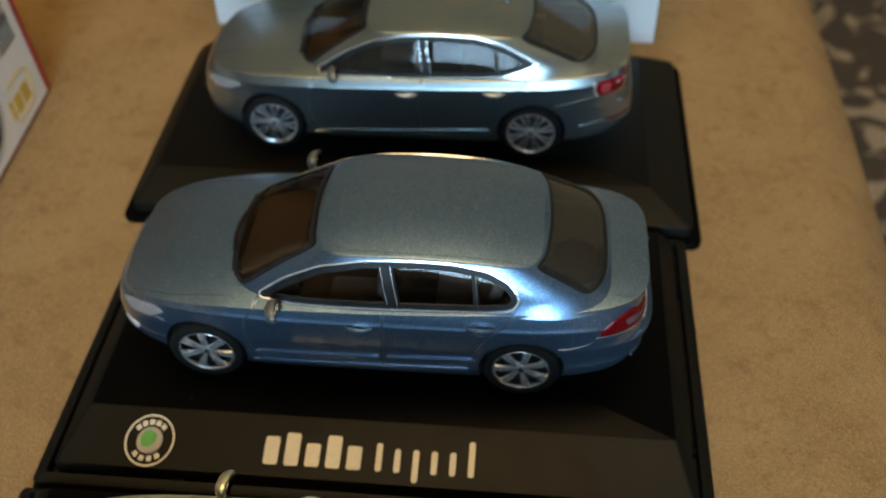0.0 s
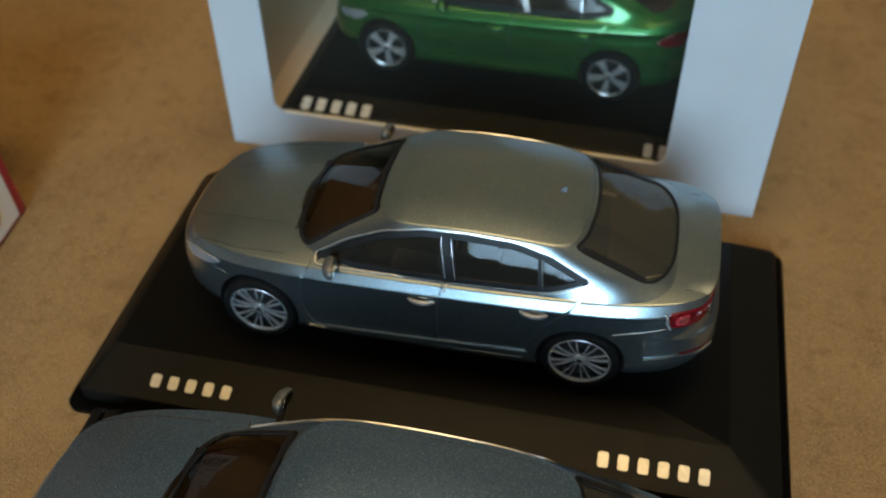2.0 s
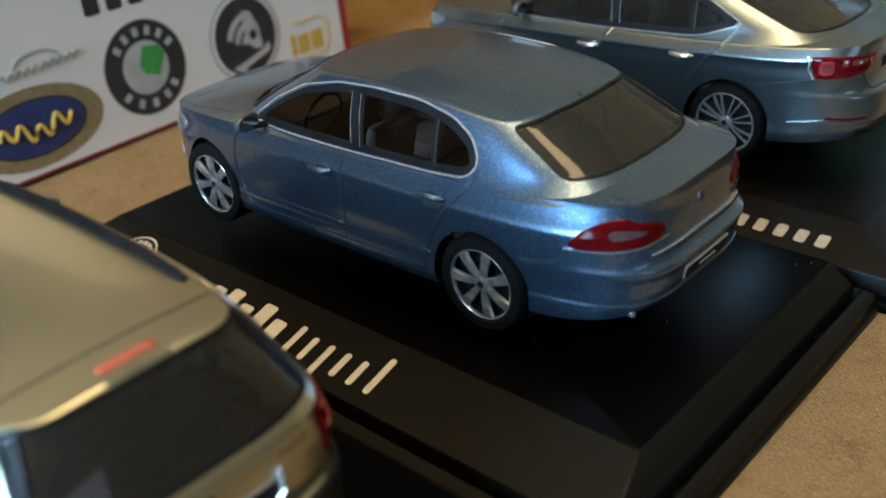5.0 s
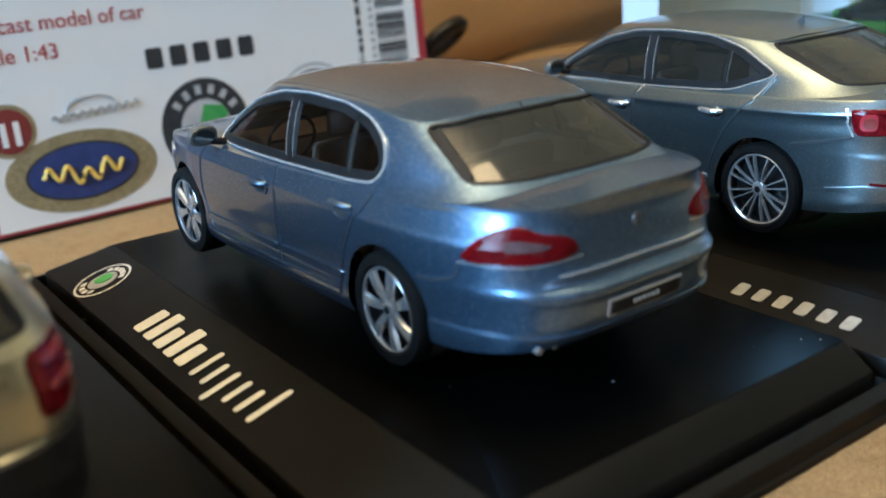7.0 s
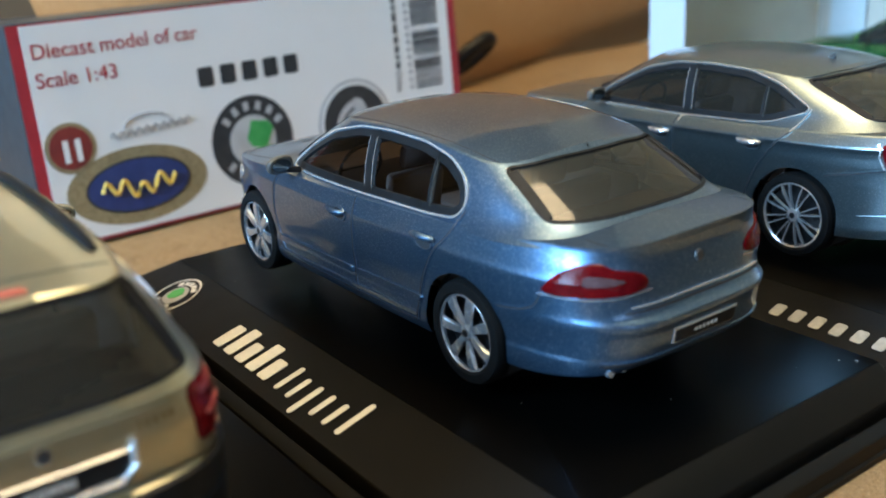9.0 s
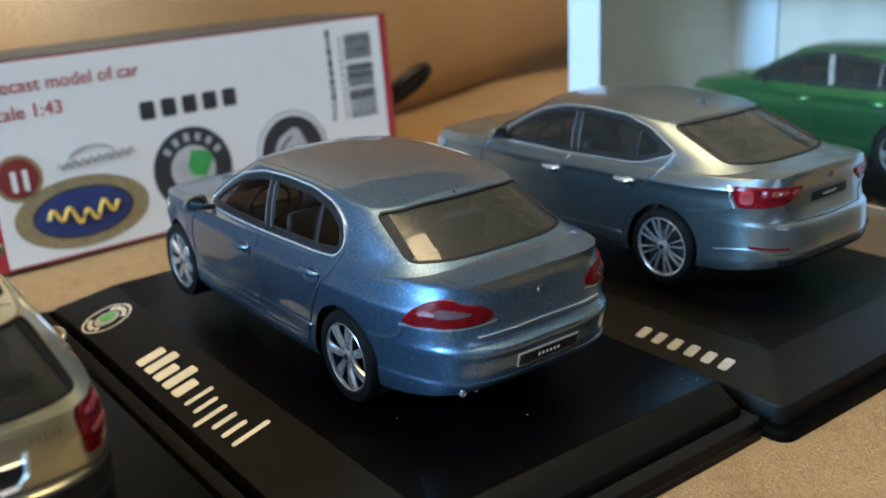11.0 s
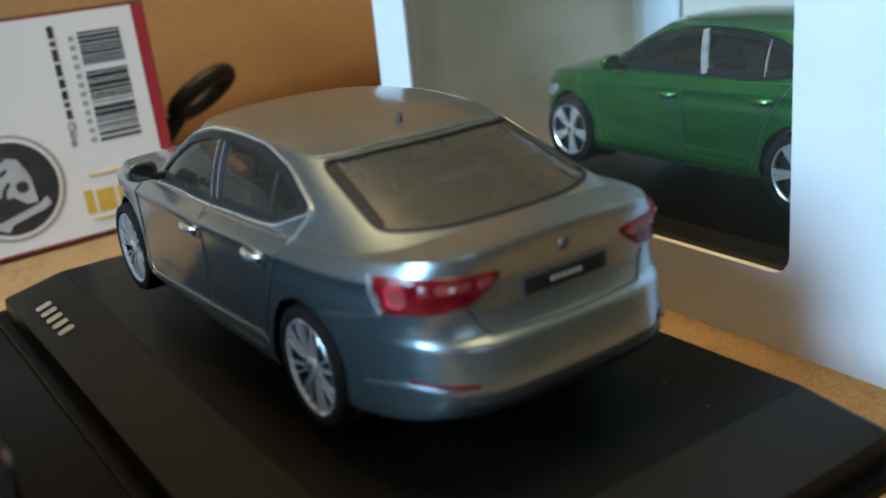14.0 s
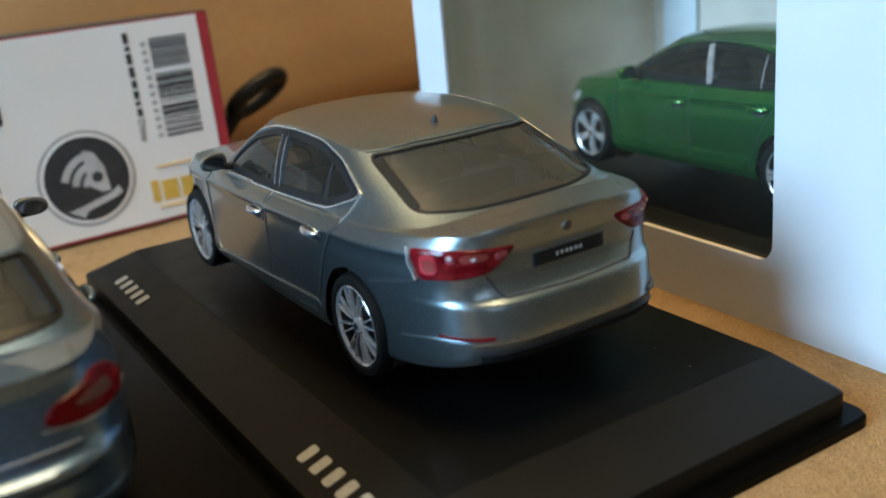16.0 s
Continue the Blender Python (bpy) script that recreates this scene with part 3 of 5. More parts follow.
def wheel_parts(r, kind, wide=0.2, share=0.78):
    """Bmeshes of a tyre and a rim; the outer face looks to -y."""
    rim_r = r * share
    tyre = lathe([(rim_r * 0.97, 0.02), (rim_r, -0.005), (rim_r * 1.06, -0.018), (r * 0.95, -0.012), (r * 0.985, 0.012), (r, 0.035), (r * 0.992, 0.07), (r, 0.075), (r * 0.992, 0.08), (r, 0.12), (r, wide - 0.02), (r * 0.94, wide), (rim_r, wide)], 56)
    rim = lathe([(rim_r * 1.0, -0.008), (rim_r * 0.985, -0.012), (rim_r * 0.94, -0.004), (rim_r * 0.93, 0.012)], 56)
    well = lathe([(rim_r * 0.93, 0.012), (rim_r * 0.92, 0.07), (rim_r * 0.5, 0.075), (0.001, 0.075)], 40)

    def spoke(a, r0, r1, w0, w1, y0, y1, thick=0.022):
        c, s_ = math.cos(a), math.sin(a)
        rows = []
        for f in (0.0, 0.35, 0.7, 1.0):
            rr, w = r0 + (r1 - r0) * f, w0 + (w1 - w0) * f
            y = y0 + (y1 - y0) * f - 0.012 * math.sin(math.pi * f)
            row = []
            for du, dy in ((-w, thick), (-w * 0.75, 0.0), (w * 0.75, 0.0), (w, thick)):
                row.append((rr * c - du * s_, y + dy, rr * s_ + du * c))
            rows.append(row)
        grid(rim, rows)

    if kind == "multi":
        for i in range(8):
            for d in (-0.145, 0.145):
                spoke(2 * math.pi * i / 8 + d, 0.045, rim_r * 0.96, 0.0055, 0.0085, 0.012, -0.004)
    elif kind == "seven":
        for i in range(7):
            spoke(2 * math.pi * i / 7, 0.04, rim_r * 0.97, 0.024, 0.043, 0.008, -0.004)
    else:
        for i in range(5):
            for d in (-0.13, 0.13):
                spoke(2 * math.pi * i / 5 + d, 0.04, rim_r * 0.97, 0.020, 0.026, 0.01, -0.004)
    lathe([(0.001, -0.006), (0.035, -0.006), (0.052, 0.002), (0.056, 0.03)], 20, rim)
    bolts = bmesh.new()
    for i in range(5):
        a = 2 * math.pi * (i + 0.5) / 5
        lathe_at = lathe([(0.001, 0.0), (0.009, 0.0), (0.011, 0.012)], 8)
        bmesh.ops.translate(lathe_at, vec=(0.075 * math.cos(a), 0.014, 0.075 * math.sin(a)), verts=lathe_at.verts)
        me = bpy.data.meshes.new("bolt")
        lathe_at.to_mesh(me)
        bolts.from_mesh(me)
        bpy.data.meshes.remove(me)
        lathe_at.free()
    cap = lathe([(0.001, -0.009), (0.022, -0.009), (0.026, -0.004)], 16)
    return tyre, rim, well, bolts, cap


def seat(bm, x, y, wide, back_z, sit_z=0.55):
    box(bm, x - 0.25, x + 0.22, y - wide / 2, y + wide / 2, sit_z - 0.1, sit_z + 0.08, 0.05)
    n0 = len(bm.verts)
    box(bm, -0.06, 0.06, y - wide / 2 * 0.95, y + wide / 2 * 0.95, 0, back_z - sit_z, 0.05)
    box(bm, -0.05, 0.04, y - 0.13, y + 0.13, back_z - sit_z + 0.03, back_z - sit_z + 0.20, 0.04)
    bm.verts.ensure_lookup_table()
    some = bm.verts[n0:]
    bmesh.ops.rotate(bm, verts=some, cent=(0, 0, 0), matrix=Matrix.Rotation(radians(14), 3, "Y"))
    bmesh.ops.translate(bm, vec=(x + 0.2, 0, sit_z), verts=some)


def build_car(k):
    """A die-cast car with its parts. k: its measures, shapes and materials."""
    car = root(k["name"], k["at"][0], k["at"][1], k["at"][2], k.get("turn", 0.0), k["label"], "model car")
    sh = Shell(k)
    paint = k["paint"]
    hubs = (-k["base"] / 2, k["base"] / 2)
    r = k["wheel"]
    dlo = eased(k["dlo"], 0.07)
    front = eased(k["windscreen"], 0.06)
    rear = eased(k["backlight"], 0.05)
    holes = [("y", 1, dlo), ("y", -1, dlo), ("x", -1, front), ("x", 1, rear)]
    arches = [(hx, r + 0.012, r * 1.10) for hx in hubs]
    body = part("body", sh.skin(holes, arches), paint, car, k["body_label"], smooth=50)

    # wheels with their wells
    tyre, rim, well, bolts, cap = wheel_parts(r, k["rim"], share=k.get("rim_share", 0.78))
    meshes = []
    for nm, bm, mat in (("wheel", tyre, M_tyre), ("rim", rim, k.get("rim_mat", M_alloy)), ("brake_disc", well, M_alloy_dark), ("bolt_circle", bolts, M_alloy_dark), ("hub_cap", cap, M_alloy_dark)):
        ob = part(nm, bm, mat)
        meshes.append((nm, ob.data))
        bpy.data.objects.remove(ob)
    for n_hub, hx in enumerate(hubs):
        for side in (-1, 1):
            wheel = None
            for nm, me in meshes:
                ob = new(nm, me)
                ob.parent = wheel or car
                if wheel is None:
                    wheel = ob
                    ob.matrix_local = Matrix.Translation((hx * S, side * k["track"] * S, r * S)) @ pose(0, 0, 0, 0, 17 * n_hub + 9, 0 if side < 0 else 180)
                    tagged(ob, "black tyre on a silver alloy rim")
            inner = bmesh.new()
            rows = [[(hx + r * 1.11 * math.cos(a), side * y, r + 0.012 + r * 1.11 * math.sin(a)) for a in [math.pi * (-0.18 + 1.36 * j / 20) for j in range(21)]] for y in (0.42, k["track"] - 0.05)]
            grid(inner, rows)
            plate_pts = [inner.verts.new((hx + r * 1.11 * math.cos(2 * math.pi * j / 24), side * 0.43, r + 0.012 + r * 1.11 * math.sin(2 * math.pi * j / 24))) for j in range(24)]
            inner.faces.new(plate_pts)
            part("wheel_well", inner, M_under, car)

    # cabin inside
    tub = bmesh.new()
    foot = superellipse(k["cowl"] + 0.12, k["rear_foot"] - 0.08, 0.35, k["belt_half"] - 0.03, 3.2, 3.4, 40)
    plate(tub, foot + [(x, -y) for x, y in foot[-2:0:-1]], 0.5, 0.52)
    box(tub, k["cowl"] + 0.1, k["cowl"] + 0.62, -k["belt_half"] * 0.86, k["belt_half"] * 0.86, 0.55, k["belt"] - 0.02, 0.06)
    box(tub, k["rear_foot"] - 0.62, k["rear_foot"] - 0.1, -k["belt_half"] * 0.72, k["belt_half"] * 0.72, 0.55, k["belt"] + 0.03, 0.05)
    part("cabin_floor", tub, M_tub, car)
    for side in (-1, 1):
        part("door_card", boxed(-0.78, 1.25, side * (k["belt_half"] - 0.085) - 0.02, side * (k["belt_half"] - 0.085) + 0.02, 0.53, k["belt"] + 0.02, 0.012), M_seat, car, "pale inner door panel")
    for y in (-0.37, 0.37):
        bm = bmesh.new()
        seat(bm, -0.1, y, 0.48, 1.06)
        part("seat", bm, M_seat, car)
    bm = bmesh.new()
    seat(bm, 0.85, 0.0, 1.2, 1.03)
    box(bm, 1.0, 1.1, -0.5, -0.24, 1.04, 1.18, 0.03)
    box(bm, 1.0, 1.1, 0.24, 0.5, 1.04, 1.18, 0.03)
    part("rear_bench", bm, M_seat, car)
    bm = bmesh.new()
    ring = [(-0.52 + 0.06 * math.sin(a), -0.37 + 0.18 * math.cos(a), 0.93 + 0.17 * math.sin(a)) for a in [2 * math.pi * j / 24 for j in range(24)]]
    tube(bm, ring, 0.014, 6, closed=True)
    tube(bm, [(-0.53, -0.54, 0.93), (-0.53, -0.20, 0.93)], 0.012, 6)
    part("steering_wheel", bm, M_trim, car)

    # side glass, pillars, bright trim
    for side in (-1, 1):
        way = (0, -side, 0)
        lift = lambda pts: [(x, side * 0.75, z) for x, z in pts]
        cuts = [-9, *k["pillars"], 9]
        for a, b in zip(cuts[:-1], cuts[1:]):
            pane = clip_x(dlo, a, b)
            if len(pane) > 2:
                part("side_window", sh.patch(lift(pane), way, -0.012, 0.006), k.get("glass", M_glass), car)
        part("window_frame", sh.ribbon(lift([nearest_shrunk(dlo, p, 0.024) for p in dlo]), way, 0.058, 0.006), M_trim, car)
        part("window_trim", sh.ribbon(lift([nearest_shrunk(dlo, p, -0.010) for p in dlo]), way, k.get("trim_wide", 0.017), 0.014), k.get("trim_mat", M_chrome), car, "bright window surround")
        for px, w, slant in k["posts"]:
            zs = [z for _, z in clip_x(dlo, px - 0.01, px + 0.01)]
            part("door_pillar", sh.ribbon(lift([(px + slant * 0.5, min(zs) + 0.004), (px, (min(zs) + max(zs)) / 2), (px - slant * 0.5, max(zs) - 0.004)]), way, w, 0.008, closed=False), k.get("post_mat", M_trim), car)
            for du in k.get("post_edges", ()) if w > 0.05 else (k.get("post_edges", ()) and (0.022,)):
                edge_x = lambda f: px + du + slant * (0.5 - f)
                part("pillar_edge", sh.ribbon(lift([(edge_x(f), min(zs) + 0.035 + (max(zs) - min(zs) - 0.075) * f) for f in (0.0, 0.5, 1.0)]), way, 0.005, 0.011, closed=False), M_chrome if w > 0.05 else M_housing, car, "bright edge of the door pillar")
        for line in k["gaps"]:
            part("panel_edge", sh.ribbon([(x, side * 0.8, z) for x, z in soften(line, 2, closed=False)], way, 0.034, 0.005, closed=False), paint, car)
            part("door_gap", sh.ribbon([(x, side * 0.8, z) for x, z in soften(line, 2, closed=False)], way, 0.012, 0.0062, closed=False), M_gap, car)
        for hx, hz in k["handles"]:
            bm = bmesh.new()
            at, nrm = sh.cast((hx, side * 0.8, hz), way)
            cup = [(hx + 0.010 + 0.088 * math.cos(t), side * 0.8, hz - 0.016 + 0.050 * math.sin(t)) for t in [2 * math.pi * j / 20 for j in range(20)]]
            # no hollow in the skin: dark patch carries the shade of the handle cup
            part("handle_cup_shade", sh.patch(cup, way, 0.0, 0.0012), M_gap, car)
            part("recess_rim", sh.ribbon(cup, way, 0.020, 0.010), paint, car)
            pts = [Vector((at.x - 0.112 + 0.224 * f, at.y, at.z + 0.012)) + nrm * (0.014 + 0.034 * math.sin(math.pi * f) ** 0.7) for f in [j / 10 for j in range(11)]]
            tube(bm, pts, lambda f: 0.012 + 0.012 * math.sin(math.pi * f) ** 0.5, 10)
            part("door_handle", bm, k.get("handle_mat", paint), car, k.get("handle_label", ""))
        # mirror
        mx, my, mz = k["mirror"]
        bm = bmesh.new()
        bmesh.ops.create_uvsphere(bm, u_segments=18, v_segments=12, radius=1.0)
        for v in bm.verts:
            x, y, z = v.co
            v.co = Vector((0.062 * x, 0.112 * math.copysign(abs(y) ** 0.72, y), 0.066 * math.copysign(abs(z) ** 0.72, z) * (1 - 0.18 * y * side)))
        for v in bm.verts:
            v.co.x = min(v.co.x, 0.030)
            v.co.x += 0.25 * abs(v.co.y) if v.co.y * side > 0 else 0.0
        bmesh.ops.translate(bm, vec=(mx, side * my, mz), verts=bm.verts)
        mirror = part("wing_mirror", bm, k["mirror_mat"], car)
        pane = plate(bmesh.new(), [(0.082 * math.cos(a), 0.046 * math.sin(a)) for a in [2 * math.pi * j / 20 for j in range(20)]], 0.0, 0.006)
        for v in pane.verts:
            v.co = Vector((mx + 0.031 + v.co.z + 0.25 * max(v.co.x, 0.0), side * (my + v.co.x), mz + v.co.y))
        part("mirror_glass", pane, M_mirror_glass, mirror, "small mirror glass")
        bm = bmesh.new()
        tube(bm, [(mx + 0.02, side * (my - 0.16), mz - 0.06), (mx + 0.01, side * (my - 0.05), mz - 0.04)], 0.025, 8)
        part("mirror_arm", bm, M_trim, mirror)
        # rear lamp
        for pts, mat, off, lab in k["rear_lamp"]:
            part("rear_lamp", sh.patch([(x, side * y, z) for x, y, z in eased(pts, 0.04)], (-0.80, -side * 0.6, 0), off, 0.014, step=0.03), mat, car, lab)
        for pts, mat, lab in k["head_lamp"]:
            part("headlamp", sh.patch([(x, side * y, z) for x, y, z in eased(pts, 0.04)], (0.75, -side * 0.66, 0), 0.0, 0.014, step=0.03), mat, car, lab)
        for pts in k.get("mouldings", ()):
            part("side_moulding", sh.patch([(x, side * 0.9, z) for x, z in eased(pts, 0.03)], way, 0.0, 0.017, rings=(0.0, 0.5, 0.85, 0.97, 1.0)), paint, car)
        for pts, w, h, mat, way3, nm in k["side_lines"]:
            part(nm, sh.ribbon([(x, side * y, z) for x, y, z in pts], (way3[0], way3[1] * side, way3[2]), w, h, closed=False), mat, car)
    # screens
    part("windscreen", sh.patch([(-1.2, y, z) for y, z in front], (1, 0, 0), -0.012, 0.006), M_glass, car)
    part("windscreen_frame", sh.ribbon([(-1.2, *nearest_shrunk(front, p, 0.018)) for p in front], (1, 0, 0), 0.045, 0.005), M_trim, car)
    part("rear_window", sh.patch([(2.4, y, z) for y, z in rear], (-1, 0, 0), -0.012, 0.006), k.get("rear_glass", M_glass), car)
    frame_ring = sh.ribbon([(2.4, *nearest_shrunk(rear, p, 0.006)) for p in rear], (-1, 0, 0), 0.026, 0.005)
    (yl, zl), (yh, zh) = k["backlight"][3], k["backlight"][4]
    for side in (-1, 1):
        sh.ribbon([(2.4, side * (yl - 0.030), zl + 0.02), (2.4, side * (yh - 0.030), zh - 0.02)], (-1, 0, 0), 0.06, 0.003, closed=False, bm=frame_ring)
    part("rear_window_frame", frame_ring, M_trim, car)
    for y0, y1 in ((-0.48, 0.02), (0.04, 0.46)):
        part("wiper", sh.ribbon([(-1.2, y0, k["wiper_z"] + 0.035), (-1.2, y1, k["wiper_z"] + 0.045)], (1, 0, 0), 0.018, 0.010, closed=False), M_trim, car)
    for pts, way, w in k["top_lines"]:
        part("panel_line", sh.ribbon(pts, way, w, 0.0016, closed=False), M_gap, car)
    # supports that hold the model over its plinth
    for x in (-0.45, 0.55):
        bm = bmesh.new()
        bmesh.ops.create_cone(bm, cap_ends=True, segments=16, radius1=0.14, radius2=0.14, depth=0.42)
        bmesh.ops.translate(bm, vec=(x, 0, 0.095), verts=bm.verts)
        part("mounting_post", bm, M_under, car)
    return car, sh


def nearest_shrunk(poly, p, d):
    """A point of an outline moved inwards by d."""
    cx, cy = sum(q[0] for q in poly) / len(poly), sum(q[1] for q in poly) / len(poly)
    i = poly.index(p)
    a, b = poly[i - 1], poly[(i + 1) % len(poly)]
    tx, ty = b[0] - a[0], b[1] - a[1]
    run = math.hypot(tx, ty) or 1
    nx, ny = -ty / run, tx / run
    if (cx - p[0]) * nx + (cy - p[1]) * ny < 0:
        nx, ny = -nx, -ny
    return (p[0] + nx * d, p[1] + ny * d)

# ---------------------------------------------------------------- the room


def slab(name, x0, x1, y0, y1, z0, z1, mat, bevel=0.0):
    return tagged(link(name, boxed(x0, x1, y0, y1, z0, z1, bevel), mat, smooth=0), kind="structure")


R = 88.0  # half the room
FLOOR = -17.0
tagged(link("floor", boxed(-R, R, -66, R, FLOOR - 3, FLOOR), M_rug, smooth=0), "brown and cream patterned carpet", "carpet", kind="structure")
slab("ceiling", -R, R, -66, R, 86, 90, M_ceiling)
slab("wall_north", -R, R, R, R + 4, FLOOR, 86, M_wall_bright)
slab("wall_west", -R - 4, -R, -66, R, FLOOR, 86, M_wall_dim)
bm = bmesh.new()
for y0, y1 in ((-66, -41), (1, R)):
    box(bm, R, R + 4, y0, y1, FLOOR, 86)
box(bm, R, R + 4, -41, 1, FLOOR, 11)
box(bm, R, R + 4, -41, 1, 49, 86)
tagged(link("wall_east", bm, M_wall_dim, smooth=0), kind="structure")
# the window wall, with its opening
bm = bmesh.new()
for x0, x1 in ((-R, -8.5), (16.5, R)):
    box(bm, x0, x1, -70, -66, FLOOR, 86)
for x0, x1 in ((-8.5, 16.5),):
    box(bm, x0, x1, -70, -66, FLOOR, 9)
    box(bm, x0, x1, -70, -66, 51, 86)
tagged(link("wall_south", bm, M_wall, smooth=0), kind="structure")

# tan upholstered seat: a rounded front edge, faint hollows
bm = bmesh.new()
rows = []
xs = list(np.linspace(-10.0, 4.4, 60)) + [4.4 + 1.40 * math.sin(radians(a)) for a in range(9, 91, 9)] + [5.81, 5.81]
for j in range(61):
    y = -22.0 + 34.0 * j / 60
    row = []
    for i, x in enumerate(xs):
        if x <= 4.4:
            z = 0.0
        elif i < len(xs) - 2:
            z = -1.25 * (1 - math.cos(math.asin(min((x - 4.4) / 1.40, 1))))
        else:
            z = (-6.0, FLOOR)[i - len(xs) + 2]
        wave = 0.05 * noise.noise((x * 0.35, y * 0.35, 0)) * max(0.0, min(1.0, (max(abs(x) - 3.6, 0)) / 1.5))
        row.append((x + (0.10 * noise.noise((y * 0.2, 3, 0)) if x > 4.4 else 0), y, z + wave - (0.0 if abs(x) < 3.6 else 0.02)))
    rows.append(row)
grid(bm, rows)
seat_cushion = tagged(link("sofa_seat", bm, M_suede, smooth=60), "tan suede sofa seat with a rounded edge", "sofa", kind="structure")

# the backrest that closes the seat behind the boxes
bm = bmesh.new()
rows = []
for j in range(41):
    f = j / 40
    x, y = -6.2 - 6.0 * f, -4.0 + 16.5 * f
    row = []
    rise = min(max(f / 0.45, 0.0), 1.0)
    rise = 0.32 + 0.68 * rise * rise * (3 - 2 * rise)
    for a, b in ((0.0, -0.4), (0.0, 0.05), (0.16, 0.25), (0.22, 0.6), (0.1, 1.6), (-0.1, 3.2), (-0.35, 6.0), (-0.8, 9.0), (-1.6, 10.5), (-3.4, 11.2), (-6.0, 11.0)):
        row.append((x + a + 0.08 * noise.noise((f * 5, b * 0.5, 1)), y + a * 0.35, b * rise if b > 0 else b))
    rows.append(row)
grid(bm, rows)
tagged(link("sofa_back", bm, M_suede_lifted, smooth=60), "tan suede sofa backrest behind the boxes", "sofa", kind="structure")
bm = bmesh.new()
rows = []
for j in range(25):
    f = j / 24
    x, y = -12.3 + 14.5 * f, 12.6 + 2.6 * f
    rows.append([(x - b * 0.02 + 0.08 * noise.noise((f * 5, b * 0.5, 4)), y + b * 0.05, b) for b in (-0.4, 0.0, 0.5, 1.6, 3.2, 6.0, 9.0)])
grid(bm, rows)
tagged(link("sofa_arm", bm, M_dark_wood, smooth=60), "dark brown wooden panel at the end of the sofa", "panel", kind="structure")


# ---------------------------------------------------------------- plinths


def frustum(bm, levels):
    """Stacked rounded rectangles: (x0, x1, y0, y1, z, corner)."""
    rows = [[(x, y, z) for x, y in rounded(x0, x1, y0, y1, c, 4)] for x0, x1, y0, y1, z, c in levels]
    vs = grid(bm, rows, close_u=True)
    bm.faces.new(vs[-1])
    bm.faces.new(vs[0][::-1])
    return bm


def plinth(label, at, turn, x0, x1, y0, y1, slope, tray=False, body=None, top=None):
    """A black display plinth: foot with a lip, block with sloping borders and a flat top. slope: width of the borders (front, right, back, left). tray: the foot
    is a tray whose upright rim leaves a groove round the block."""
    p = root("display_plinth", at[0], at[1], at[2] if len(at) > 2 else 0.0, turn, label, "display plinth")
    f, r_, b, l_ = slope
    if tray:
        rim = lambda out, z, c: (x0 - out, x1 + out, y0 - out, y1 + 0.35 * out, z, c)
        part("tray", frustum(bmesh.new(), [rim(0.185, 0.0, 0.06), rim(0.185, 0.045, 0.06), rim(0.168, 0.055, 0.055), rim(0.160, 0.140, 0.05), rim(0.150, 0.150, 0.045), rim(0.070, 0.165, 0.03), rim(0.062, 0.160, 0.03), rim(0.058, 0.045, 0.03)]), M_border, p)
        for u in (-0.30, 0.30):
            xm, ym = (x0 + x1) / 2 + u * (x1 - x0), (y0 + y1) / 2 + u * (y1 - y0)
            for cx, cy, wx, wy in ((x1 + 0.03, ym, 0.05, 0.10), (x0 - 0.03, ym, 0.05, 0.10), (xm, y0 - 0.03, 0.10, 0.05)):
                part("clip", boxed(cx - wx / 2, cx + wx / 2, cy - wy / 2, cy + wy / 2, 0.04, 0.125, 0.006), M_base, p)
    else:
        part("foot", frustum(bmesh.new(), [(x0 - 0.11, x1 + 0.11, y0 - 0.11, y1 + 0.11, 0.0, 0.12), (x0 - 0.11, x1 + 0.11, y0 - 0.11, y1 + 0.11, 0.055, 0.12), (x0 - 0.09, x1 + 0.09, y0 - 0.09, y1 + 0.09, 0.075, 0.1), (x0 - 0.02, x1 + 0.02, y0 - 0.02, y1 + 0.02, 0.075, 0.08)]), M_base, p)
    low = 0.03 if tray else 0.08
    part("block", frustum(bmesh.new(), [(x0, x1, y0, y1, 0.05, low), (x0, x1, y0, y1, 0.203, low), (x0 + 0.008, x1 - 0.008, y0 + 0.008, y1 - 0.008, 0.216, low), (x0 + l_, x1 - r_, y0 + f, y1 - b, 0.366, 0.02), (x0 + l_ + 0.01, x1 - r_ - 0.01, y0 + f + 0.01, y1 - b - 0.01, 0.367, 0.015)]), body or M_border, p, "textured sloping border")
    part("top_plate", frustum(bmesh.new(), [(x0 + l_ + 0.004, x1 - r_ - 0.004, y0 + f + 0.004, y1 - b - 0.004, 0.35, 0.02), (x0 + l_ + 0.004, x1 - r_ - 0.004, y0 + f + 0.004, y1 - b - 0.004, 0.3685, 0.02), (x0 + l_ + 0.008, x1 - r_ - 0.008, y0 + f + 0.008, y1 - b - 0.008, 0.370, 0.018)]), top or M_base, p, "smooth black top")
    return p


def slope_z(y, y_low, y_high):
    return 0.218 + (0.368 - 0.218) * (y - y_low) / (y_high - y_low)


def lay(bm, y_low, y_high):
    """Lets flat print lie on the sloping border."""
    for v in bm.verts:
        v.co.z += slope_z(v.co.y, y_low, y_high)
    return bm


def print_row(plinth_ob, mat, x, y, heights, width, gap, y_low, y_high, line=0.016):
    """A printed name as plain upright bars on the front border. line: how much narrower a bar is on each side."""
    for h in heights:
        lo, hi = h if isinstance(h, tuple) else (0.0, h)
        part("print_bar", lay(plate(bmesh.new(), rounded(x + line, x + width - line, y + lo, y + hi, 0.02, 2), 0.0, 0.005), y_low, y_high), mat, plinth_ob, smooth=0)
        x += width + gap


